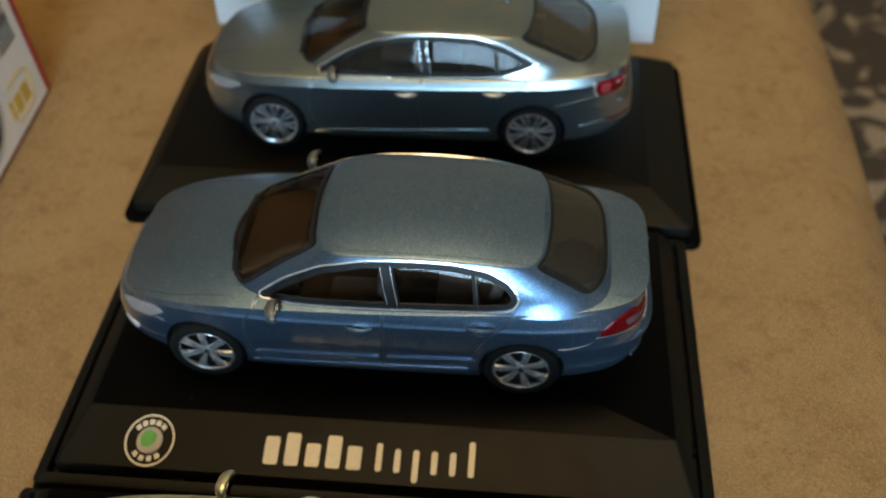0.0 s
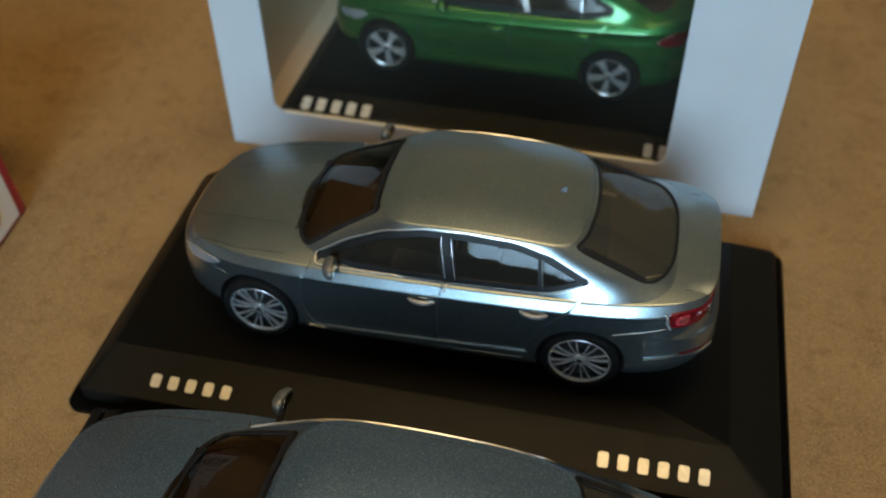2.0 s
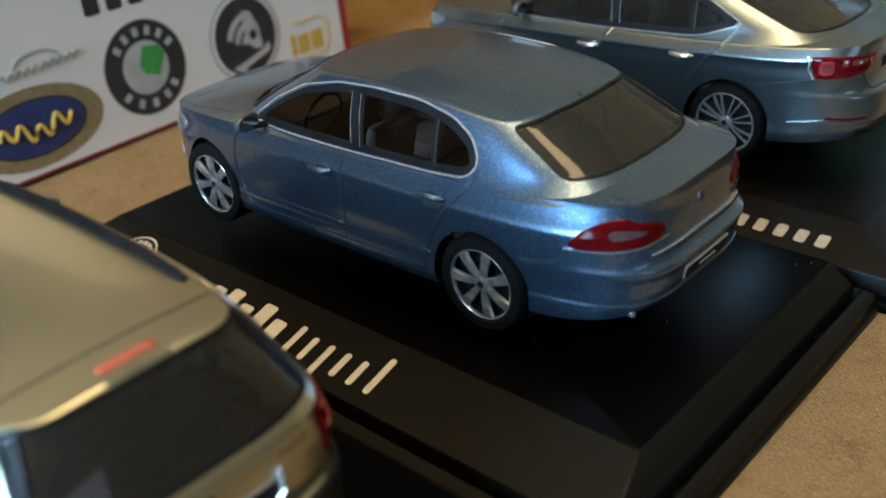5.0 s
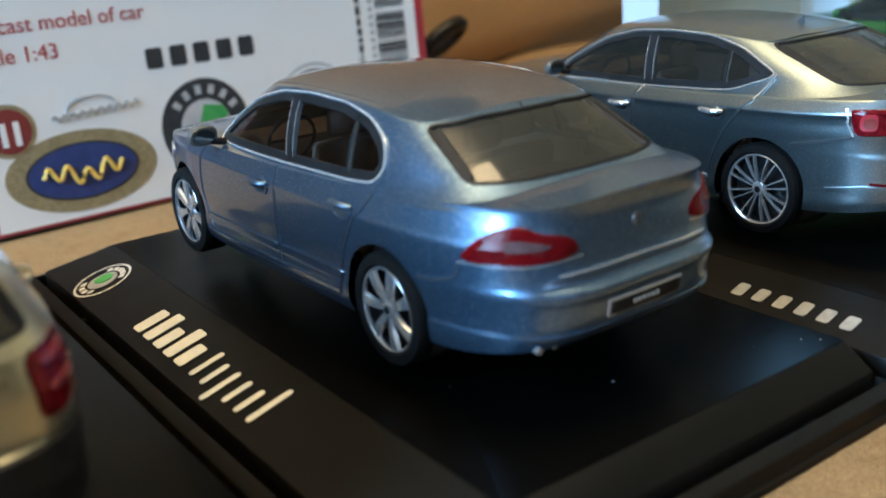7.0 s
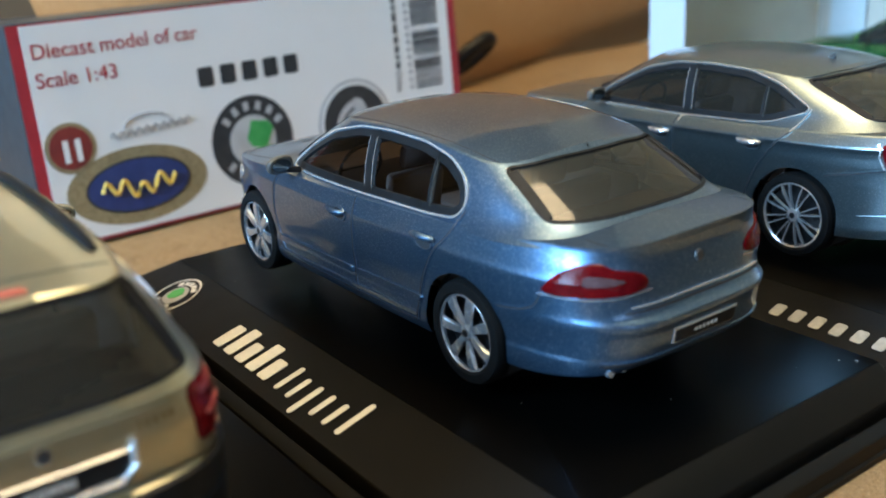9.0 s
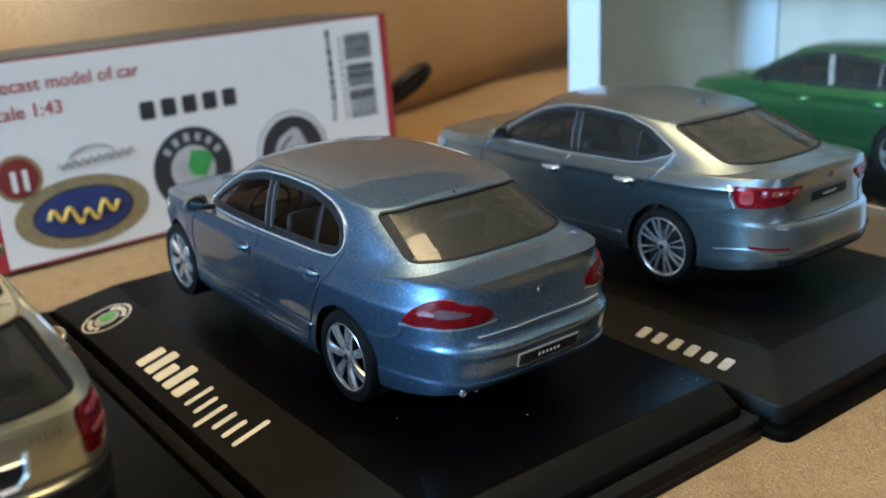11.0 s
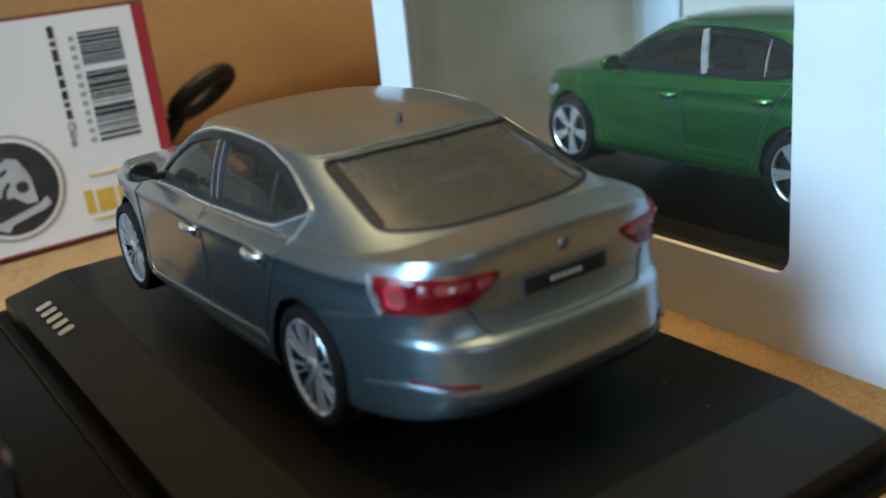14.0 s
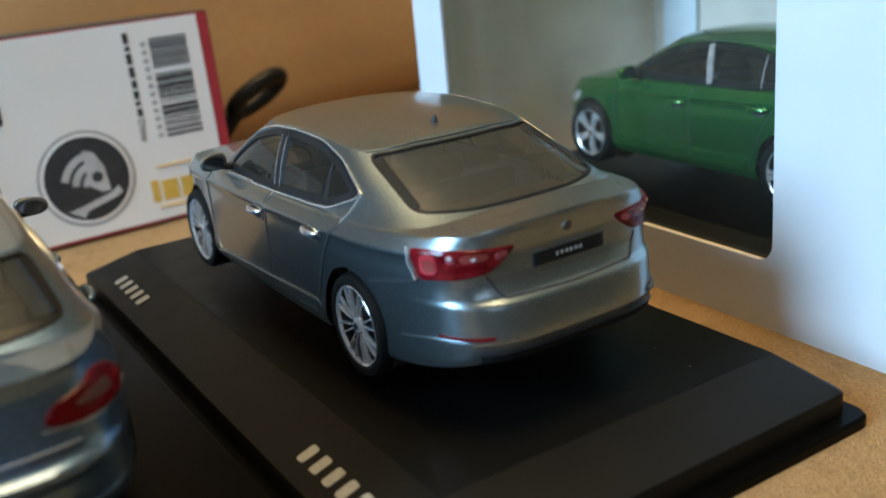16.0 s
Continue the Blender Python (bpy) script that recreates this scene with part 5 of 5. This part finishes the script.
for q in ((0, 1, 2, 3), (4, 5, 6, 7), (0, 1, 5, 4), (1, 2, 6, 5), (2, 3, 7, 6), (3, 0, 4, 7)):
    bm.faces.new([vs[i] for i in q])
bmesh.ops.bevel(bm, geom=bm.edges[:], offset=0.004, segments=2, affect="EDGES")
part("roof_aerial", bm, M_mirror, silver_car, "small fin aerial")

# ---------------------------------------------------------------- green car in its white window box
green = dict(blue)


def lowered(pts):
    """Window points of the lower green cabin."""
    return [(u, 0.965 + (z - 0.965) * 0.88) for u, z in pts]


green.update(
    glass=M_glass_grey, rear_glass=M_glass_grey,
    name="green_liftback", at=(-0.035, 4.19, TOP + FLOAT + 0.035), turn=-2.0, label="green metallic die-cast saloon inside the white window box", body_label="green metallic body", paint=M_green,
    nose=-2.13, tail=2.30, half=0.853, base=2.64, wheel=0.325, track=0.83, rim="five", post_edges=(), mouldings=(), rim_mat=M_alloy, mirror_mat=M_green, trim_mat=M_trim,
    roof=curve((-0.4, 1.352), (-0.1, 1.387), (0.4, 1.402), (0.9, 1.387), (1.5, 1.321)), shoulder_off=silver["shoulder_off"],
    shoulder=curve((-2.4, 0.63), (-2.1, 0.70), (-1.6, 0.81), (-1.0, 0.905), (0.3, 0.945), (1.4, 0.985), (2.1, 0.99), (2.55, 0.975)),
    belt_half=0.772, roof_half=0.60, cowl=-1.10, rear_foot=1.98, roof_front=-0.32, roof_rear=1.30,
    dlo=lowered([(-0.80, 0.965), (-0.58, 1.12), (-0.28, 1.28), (0.05, 1.36), (0.38, 1.38), (0.75, 1.36), (1.02, 1.30), (1.28, 1.15), (1.27, 1.08), (1.05, 1.02), (0.8, 1.0), (0.2, 0.985)]),
    windscreen=lowered([(-0.60, 0.97), (-0.32, 0.985), (0.32, 0.985), (0.60, 0.97), (0.47, 1.375), (0.23, 1.395), (-0.23, 1.395), (-0.47, 1.375)]),
    backlight=lowered([(-0.62, 1.095), (-0.3, 1.085), (0.3, 1.085), (0.62, 1.095), (0.53, 1.33), (0.25, 1.36), (-0.25, 1.36), (-0.53, 1.33)]),
    # pale alloy pillars: the bright reflection on them put into the colour
    post_mat=M_alloy, pillars=(0.29, 0.93), posts=((0.29, 0.075, 0.10), (0.93, 0.012, 0.03)),
    gaps=[[(-0.80, 0.96), (-0.90, 0.80), (-0.92, 0.55), (-0.84, 0.30)], [(0.18, 0.95), (0.16, 0.7), (0.17, 0.28)], [(1.28, 1.08), (1.20, 0.93), (1.04, 0.72), (0.88, 0.30)]],
    handles=((0.0, 0.80), (0.98, 0.84)), mirror=(-0.62, 0.92, 1.03),
    rear_lamp=[([(1.82, 0.80, 0.80), (2.05, 0.78, 0.93), (2.15, 0.66, 0.93), (2.22, 0.48, 0.88), (2.20, 0.52, 0.78), (2.1, 0.72, 0.76), (1.95, 0.80, 0.76)], M_red, 0.0, "red rear lamp")],
    head_lamp=[([(-2.02, 0.56, 0.63), (-1.9, 0.68, 0.68), (-1.7, 0.79, 0.73), (-1.62, 0.81, 0.69), (-1.75, 0.79, 0.60), (-1.95, 0.66, 0.57)], M_headlamp, "grey headlamp")],
    side_lines=[([(-0.85, 0.85, 0.30), (0.85, 0.85, 0.31)], 0.045, 0.012, M_green, (0, -1, 0), "sill_strip")],
    top_lines=[([(-1.9, -0.56, 2), (-1.45, -0.68, 2), (-1.05, -0.70, 2)], DOWN, 0.01), ([(-1.9, 0.56, 2), (-1.45, 0.68, 2), (-1.05, 0.70, 2)], DOWN, 0.01)],
)
green_car, sh = build_car(green)
plinth_green = plinth("black plinth inside the white window box", (-0.02, 4.10, 0.035), -1.3, -2.5, 2.5, -1.58, 1.4, (0.45, 0.4, 0.15, 0.2))
print_row(plinth_green, M_print, -2.26, -1.42, [(0.0, 0.17)] * 5, 0.138, 0.048, -1.58, -1.13)
print_row(plinth_green, M_grey_print, 1.80, -1.42, [(0.0, 0.17)] * 3, 0.12, 0.048, -1.58, -1.13)

BW, BD, BH = 3.02, 3.5, 2.74
window_box = root("window_box", 0.0, 2.28, 0.0, -1.2, "white card window box holding a green car", "box")
T = 0.03
WX0, WX1, WZ = -2.44, 1.99, 0.535
bm = bmesh.new()
outline = [(-BW, 0.0), (BW, 0.0), (BW, BH), (WX1, BH), *[(WX1 - 0.14 + 0.14 * math.cos(radians(a)), WZ + 0.14 + 0.14 * math.sin(radians(a))) for a in (0, -22, -45, -68, -90)], *[(WX0 + 0.14 + 0.14 * math.cos(radians(a)), WZ + 0.14 + 0.14 * math.sin(radians(a))) for a in (-90, -112, -135, -158, -180)], (WX0, BH), (-BW, BH)]
near, far = [bm.verts.new((x, 0.0, z)) for x, z in outline], [bm.verts.new((x, T, z)) for x, z in outline]
bm.faces.new(near)
bm.faces.new(far[::-1])
for i in range(len(near)):
    j = (i + 1) % len(near)
    bm.faces.new((near[i], near[j], far[j], far[i]))
part("front_panel", bm, M_card, window_box, "white front with a round-cornered window", smooth=0)
part("side_panel", boxed(-BW, -BW + T, T, BD, 0.0, BH, 0.008, 1), M_card_inner, window_box)
part("side_panel", boxed(BW - T, BW, T, BD, 0.0, BH, 0.008, 1), M_card, window_box)
part("back_panel", boxed(-BW + T, BW - T, BD - T, BD, 0.0, BH, 0.008, 1), M_card_back, window_box, "brown-grey inner back of the box")
part("bottom_panel", boxed(-BW + T, BW - T, T, BD - T, 0.0, T, 0.0), M_card_inner, window_box)
part("top_panel", boxed(WX1, BW - T, T, BD - T, BH - T, BH, 0.0), M_card, window_box)
part("top_panel", boxed(-BW + T, WX0, T, BD - T, BH - T, BH, 0.0), M_card, window_box)
part("top_panel", boxed(WX0, WX1, 2.4, BD - T, BH - T, BH, 0.0), M_card, window_box)
part("lining", boxed(-2.72, -2.17, BD - 0.10, BD - T - 0.005, T, BH - T, 0.0), M_card, window_box, "white inner fold of the box")
part("window_lip", boxed(WX0 + 0.1, WX1 - 0.1, T, T + 0.03, WZ - 0.04, WZ - 0.002, 0.006), M_lip, window_box, "cream cut edge below the window")
bm = bmesh.new()
grid(bm, [[(WX0 - 0.1, T + 0.036, WZ - 0.1), (WX1 + 0.1, T + 0.036, WZ - 0.1)], [(WX0 - 0.1, T + 0.036, BH - 0.02), (WX1 + 0.1, T + 0.036, BH - 0.02)], [(WX0 - 0.1, 2.5, BH - 0.015), (WX1 + 0.1, 2.5, BH - 0.015)]])
film_ob = part("window_film", bm, M_film, window_box, "clear plastic window", smooth=0)
film_ob.visible_shadow = False

# ---------------------------------------------------------------- white printed box with round emblems
BL, BT, BDEEP = 5.73, 2.36, 2.4
label_box = root("printed_box", -4.60, -5.02, 0.0, 92.5, "white printed card box with red border and round emblems", "box", lean=0)
label_box.matrix_world = pose(-4.60 * S, -5.02 * S, 0, 0, 0, 92.5) @ pose(0, 0, 0, -3.5, 0, 0)
part("carton", boxed(0, BL, 0.0, BDEEP, 0.0, BT, 0.02), M_black_print, label_box, "dark sides of the box")
part("border", boxed(0.02, BL - 0.02, -0.008, 0.0, 0.02, BT - 0.02), M_red_print, label_box, "red border", smooth=0)
part("face", boxed(0.14, BL - 0.15, -0.014, -0.008, 0.05, BT - 0.035), M_label, label_box, "glossy white face", smooth=0)


def face_plate(name, outline, mat, level=1, label=""):
    """Flat print on the face of the box: u to the right, v up."""
    bm = plate(bmesh.new(), outline, 0.014 + 0.003 * (level - 1), 0.014 + 0.003 * level)
    for v in bm.verts:
        v.co = Vector((v.co.x, -v.co.z, v.co.y))
    return part(name, bm, mat, label_box, label, smooth=0)


def disc(name, u, v, ru, mat, level, rv=None, label=""):
    return face_plate(name, ellipse(u, v, ru, rv or ru, 40), mat, level, label)


# plain bars for the maker's name
for i in range(5):
    u = 1.95 + i * 0.275
    face_plate("name_bar", rounded(u, u + 0.19, 1.45, 1.67, 0.03, 2), M_black_print, 1)
EU, EV = 2.52, 0.75
# round emblem with a green sign
disc("emblem_rim", EU, EV, 0.53, M_black_print, 1, label="black ring of a round emblem")
disc("emblem_field", EU, EV, 0.30, M_silver_grey, 2)
face_plate("emblem_sign", [(2.44, 0.78), (2.50, 0.93), (EU, 0.99), (2.74, 0.95), (2.80, 0.86), (2.72, 0.72), (2.66, 0.62), (2.58, 0.66), (2.50, 0.68)], M_print_green, 3, "green winged sign")
for a in (30, 52, 74, 96, 118, 140, 220, 246, 272, 298, 320):
    c, s_ = math.cos(radians(a)), math.sin(radians(a))
    face_plate("emblem_mark", [(EU + c * rr - s_ * w, EV + s_ * rr + c * w) for rr, w in ((0.36, -0.035), (0.46, -0.035), (0.46, 0.035), (0.36, 0.035))], M_silver_grey, 3)
# round emblem with a winged sign
WU, WV, WS = 3.97, 0.71, 1.0


def winged(pts):
    return [(WU + (u - 4.12) * WS, WV + (v - 0.80) * WS) for u, v in pts]


disc("emblem_rim", WU, WV, 0.545, M_grey_print, 1, label="grey rim of a round emblem")
disc("emblem_band", WU, WV, 0.512, M_label, 2)
disc("emblem_field", WU, WV, 0.472, M_black_print, 3)
for a0, a1, r0, r1 in ((100, 165, 0.30, 0.38), (95, 175, 0.18, 0.26), (90, 185, 0.06, 0.14)):
    cu, cv = 4.20, 0.72
    arc = [(cu + r1 * math.cos(radians(a)), cv + r1 * math.sin(radians(a))) for a in np.linspace(a0, a1, 9)] + [(cu + r0 * math.cos(radians(a)), cv + r0 * math.sin(radians(a))) for a in np.linspace(a1, a0, 9)]
    face_plate("emblem_feather", winged(arc), M_silver_grey, 4)
face_plate("emblem_stem", winged([(4.12, 0.72), (4.12, 1.12), (4.24, 1.08), (4.33, 0.90), (4.35, 0.62), (4.24, 0.62)]), M_silver_grey, 5, "pale stem of a winged sign")
face_plate("emblem_arrow", winged([(3.84, 0.47), (4.0, 0.50), (4.36, 0.60), (4.44, 0.66), (4.48, 0.57), (4.40, 0.53), (4.06, 0.44), (4.0, 0.37)]), M_silver_grey, 5, "pale arrow of a winged sign")
disc("emblem_eye", WU + 0.11, WV, 0.06, M_black_print, 6)
# small maroon emblem, script line, large oval
disc("emblem_rim", 0.42, 1.05, 0.27, M_gold_print, 1, label="gold ring of a small emblem")
disc("emblem_field", 0.42, 1.05, 0.225, M_maroon_print, 2)
for u in (0.34, 0.47):
    face_plate("emblem_mark", [(u, 0.90), (u + 0.06, 0.90), (u + 0.06, 1.14), (u, 1.14)], M_label, 3)
disc("emblem_rim", 1.08, 0.53, 0.80, M_gold_print, 1, 0.42, "gold wreath of an oval emblem")
disc("emblem_band", 1.08, 0.53, 0.60, M_black_print, 2, 0.30)
disc("emblem_field", 1.08, 0.53, 0.57, M_navy_print, 3, 0.275, "navy blue oval field")
bm = bmesh.new()
tube(bm, [(0.66 + 0.84 * f, -0.03, 0.51 + 0.075 * math.sin(f * 26) + 0.04 * math.sin(f * 9)) for f in [j / 60 for j in range(61)]], 0.026, 6)
part("script_band", bm, M_yellow_print, label_box, "gold wavy band on the oval")
bm = bmesh.new()
tube(bm, [(0.86 + 0.92 * f, -0.02, 1.09 + 0.035 * math.sin(f * 60) + 0.05 * f) for f in [j / 90 for j in range(91)]], 0.011, 5)
part("script_line", bm, M_grey_print, label_box, "thin grey handwritten line")
bm = bmesh.new()
tube(bm, [(1.28 + 0.26 * math.cos(a), -0.02, 1.16 + 0.12 * math.sin(a)) for a in [math.pi * (0.05 + 1.0 * j / 16) for j in range(17)]], 0.009, 5)
part("script_line", bm, M_grey_print, label_box, "thin grey handwritten line")
# bar code, its figures and a line of small print as bars
rnd = random.Random(5)
for v0 in (0.99, 1.39, 1.79):
    v = v0
    while v < v0 + 0.335:
        h = rnd.choice((0.014, 0.022, 0.034, 0.05))
        face_plate("code_bar", [(4.97, v), (5.41, v), (5.41, v + h), (4.97, v + h)], M_black_print, 1)
        v += h + rnd.choice((0.012, 0.016, 0.026))
v = 1.0
while v < 2.12:
    face_plate("figure_bar", [(4.87, v), (4.925, v), (4.925, v + 0.05), (4.87, v + 0.05)], M_grey_print, 1)
    v += 0.095
v = 1.28
while v < 2.12:
    h = rnd.choice((0.05, 0.09, 0.12))
    face_plate("print_bar", [(4.68, v), (4.74, v), (4.74, v + h), (4.68, v + h)], M_black_print, 1)
    v += h + 0.03
# ochre sign: three bars in an open frame
for u, w, v1 in ((4.66, 0.09, 0.52), (4.79, 0.19, 0.50), (5.02, 0.20, 0.50)):
    face_plate("ochre_bar", [(u, 0.26), (u + w, 0.26), (u + w, v1), (u, v1)], M_yellow_print, 1)
bm = bmesh.new()
tube(bm, [(4.76, -0.018, 0.67), (5.19, -0.018, 0.67), (5.30, -0.018, 0.60), (5.30, -0.018, 0.28), (5.23, -0.018, 0.20), (4.72, -0.018, 0.20)], 0.010, 5)
part("ochre_frame", bm, M_yellow_print, label_box)


def lettering(text, u, v, size, mat, label, turn=0):
    cu = bpy.data.curves.new("lettering", "FONT")
    cu.body, cu.size, cu.extrude = text, size * S, 0.002 * S
    tmp = new("lettering", cu)
    me = bpy.data.meshes.new_from_object(tmp.evaluated_get(bpy.context.evaluated_depsgraph_get()))
    bpy.data.objects.remove(tmp)
    me.materials.clear()
    me.materials.append(mat)
    ob = tagged(new("lettering", me), label)
    ob.parent = label_box
    ob.matrix_local = pose(u * S, -0.016 * S, v * S, 90, 0, 0) @ pose(0, 0, 0, 0, 0, turn)
    return ob


lettering("Diecast model of car", 0.20, 1.99, 0.215, M_red_print, "red printed line on the box")
lettering("Scale 1:43", 0.20, 1.70, 0.215, M_red_print, "red printed line on the box")
lettering("China", 4.665, 1.25, 0.11, M_black_print, "small black printed word on the box", -90)

# black loop lying behind the printed box
bm = bmesh.new()
loop = [(-5.5 + 0.14 * math.sin(a), 1.36 + 0.35 * math.cos(a) - 0.05 * math.sin(a), 1.19 + 0.16 * math.cos(a) + 0.13 * math.sin(a)) for a in [2 * math.pi * j / 28 for j in range(28)]]
tube(bm, loop, 0.105, 10, closed=True)
tube(bm, [(-5.5, 1.08, 1.02), (-5.55, 0.85, 0.75), (-5.65, 0.60, 0.3), (-5.7, 0.5, 0.0)], 0.10, 10)
tagged(link("black_loop", bm, M_trim), "black plastic loop leaning behind the printed box", "loop")

# dust on the plinths
bm = bmesh.new()
rnd = random.Random(11)
for x0, x1, y0, y1, count in ((-2.3, 2.7, -4.35, -1.95, 18), (-2.7, 2.7, -1.1, 1.3, 12)):
    for _ in range(count):
        x, y, r = rnd.uniform(x0, x1), rnd.uniform(y0, y1), rnd.uniform(0.003, 0.0065)
        made = bmesh.ops.create_icosphere(bm, subdivisions=1, radius=r)["verts"]
        bmesh.ops.scale(bm, vec=(rnd.uniform(0.7, 1.8), 1.0, 0.5), verts=made)
        bmesh.ops.translate(bm, vec=(x, y, 0.37 + r * 0.4), verts=made)
tagged(link("dust_specks", bm, M_dust), "pale dust specks on the black plinths", "dust", kind="stuff")

# ---------------------------------------------------------------- champagne estate car in front
estate = dict(blue)
estate.update(
    name="champagne_estate", at=(-0.02, -6.74, TOP + FLOAT), label="champagne metallic die-cast estate car with black roof rails", body_label="champagne metallic body", paint=M_cream,
    nose=-2.20, tail=2.35, half=0.885, round_tail=5.2, base=2.576, wheel=0.335, track=0.865, rim="five", mirror_mat=M_cream, post_edges=(), mouldings=(), glass=M_glass_black, rear_glass=M_glass_dark,
    shoulder=curve((-2.3, 0.74), (-2.0, 0.82), (-1.5, 0.90), (-1.0, 0.955), (0.3, 0.975), (1.4, 1.0), (2.3, 1.0)),
    crown=curve((-2.3, 0.02), (-2.0, 0.055), (-1.5, 0.085), (-1.0, 0.085), (0.5, 0.07), (1.8, 0.03), (2.3, 0.01)),
    tail_off=curve((0.28, -0.10), (0.36, -0.01), (0.52, 0.0), (0.60, -0.01), (0.64, -0.07), (0.85, -0.075), (1.0, -0.09)),
    cowl=-1.16, rear_foot=2.25, belt_half=0.81, flare=0.02, roof_front=-0.36, roof_rear=1.98, roof_half=0.565, swell=0.02, roof_drop=0.05,
    roof=curve((-0.4, 1.44), (0.0, 1.485), (0.6, 1.50), (1.3, 1.48), (1.95, 1.43)), belt=0.975,
    dlo=[(-0.82, 0.985), (-0.60, 1.14), (-0.30, 1.30), (0.05, 1.39), (0.5, 1.405), (1.2, 1.39), (1.62, 1.345), (1.70, 1.20), (1.72, 1.06), (1.5, 1.04), (0.8, 1.02), (0.2, 1.0)],
    windscreen=[(-0.66, 1.0), (-0.35, 1.015), (0.35, 1.015), (0.66, 1.0), (0.52, 1.41), (0.25, 1.43), (-0.25, 1.43), (-0.52, 1.41)],
    backlight=[(-0.66, 1.035), (-0.3, 1.02), (0.3, 1.02), (0.66, 1.035), (0.53, 1.39), (0.25, 1.407), (-0.25, 1.407), (-0.53, 1.39)],
    pillars=(0.25, 1.12), post_mat=M_cream, posts=((0.25, 0.10, 0.06), (1.12, 0.10, 0.05)),
    gaps=[[(-0.82, 0.97), (-0.94, 0.80), (-0.96, 0.55), (-0.86, 0.30)], [(0.2, 0.97), (0.18, 0.7), (0.19, 0.28)], [(1.14, 1.0), (1.12, 0.85), (0.95, 0.6), (0.87, 0.3)]],
    handles=((0.0, 0.83), (0.98, 0.86)), mirror=(-0.60, 0.90, 1.02),
    rear_lamp=[([(2.0, 0.85, 0.955), (2.12, 0.80, 0.98), (2.22, 0.68, 0.985), (2.25, 0.62, 0.94), (2.23, 0.62, 0.71), (2.16, 0.72, 0.69), (2.02, 0.84, 0.70)], M_red_deep, 0.0, "red rear lamp with pale bands"), ([(2.05, 0.81, 0.93), (2.19, 0.66, 0.93), (2.20, 0.66, 0.90), (2.06, 0.81, 0.90)], M_pink, 0.008, "pale band"), ([(2.07, 0.81, 0.83), (2.20, 0.67, 0.83), (2.20, 0.67, 0.80), (2.08, 0.81, 0.80)], M_pink, 0.008, "pale band")],
    side_lines=[([(-0.9, 0.9, 0.30), (0.9, 0.9, 0.31)], 0.10, 0.016, M_trim, (0, -1, 0), "sill_cladding")],
    head_lamp=[([(-2.08, 0.60, 0.72), (-1.96, 0.72, 0.78), (-1.78, 0.83, 0.81), (-1.70, 0.85, 0.75), (-1.82, 0.83, 0.67), (-2.0, 0.70, 0.64)], M_clear, "clear headlamp")],
    wiper_z=1.01,
    top_lines=[([(1.735, -0.55, 2), (1.765, -0.3, 2), (1.77, 0, 2), (1.765, 0.3, 2), (1.735, 0.55, 2)], DOWN, 0.014), ([(-1.95, -0.60, 2), (-1.5, -0.71, 2), (-1.1, -0.73, 2)], DOWN, 0.01), ([(-1.95, 0.60, 2), (-1.5, 0.71, 2), (-1.1, 0.73, 2)], DOWN, 0.01)],
)
estate_car, sh = build_car(estate)
for side in (-1, 1):
    bm = bmesh.new()
    pts = []
    for j in range(25):
        f = j / 24
        x = -0.25 + 1.83 * f
        at, nrm = sh.cast((x, side * 0.50, 3), DOWN)
        pts.append(at + Vector((0, 0, 0.004 + 0.020 * min(1.0, 6 * f, 6 * (1 - f)))))
    tube(bm, pts, lambda f: 0.028 if 0.03 < f < 0.97 else 0.018, 10)
    part("roof_rail", bm, M_trim, estate_car, "black roof rail")
part("brake_lamp", sh.patch([(1.875, -0.13, 3), (1.875, 0.13, 3), (1.93, 0.13, 3), (1.93, -0.13, 3)], DOWN, 0.0, 0.008), M_brake, estate_car, "orange-red high brake lamp")
part("tailgate_strip", sh.ribbon([(2.3, -0.5, 0.945), (2.3, 0, 0.95), (2.3, 0.5, 0.945)], BACK, 0.03, 0.02, closed=False), M_cream, estate_car)
number_plate(sh, estate_car, -0.31, 0.31, 0.71, 0.81, 9, M_alloy, M_print, "black plate with a bright rim")
bm = bmesh.new()
tube(bm, [(2.285, -0.335, 0.86), (2.305, -0.32, 0.76), (2.31, -0.27, 0.70), (2.31, 0.0, 0.695), (2.31, 0.27, 0.70), (2.305, 0.32, 0.76), (2.285, 0.335, 0.86)], 0.017, 8)
part("plate_surround", bm, M_chrome, estate_car, "bright rim below the plate")
boot_badge(sh, estate_car, 0.90, M_black_print, M_chrome)
for z, w in ((0.40, 0.21), (0.565, 0.15)):
    part("bumper_cladding", sh.ribbon([(2.0, -0.86, z + 0.01), (2.25, -0.6, z + 0.005), (2.29, 0, z), (2.25, 0.6, z + 0.005), (2.0, 0.86, z + 0.01)], BACK, w, 0.014, closed=False), M_trim, estate_car, "black bumper cladding")
for side in (-1, 1):
    part("corner_cladding", sh.ribbon([(1.66, side * 0.9, 0.46), (1.85, side * 0.9, 0.47), (2.12, side * 0.86, 0.48)], (0, -side, 0), 0.30, 0.013, closed=False), M_trim, estate_car, "black bumper cladding")
for i in range(5):
    y0 = 0.36 + i * 0.035
    part("name_bar", sh.patch([(2.3, y0, 0.875), (2.3, y0 + 0.022, 0.875), (2.3, y0 + 0.022, 0.915), (2.3, y0, 0.915)], BACK, 0.0, 0.004, rings=(0, 0.5, 1.0)), M_gold_print, estate_car)
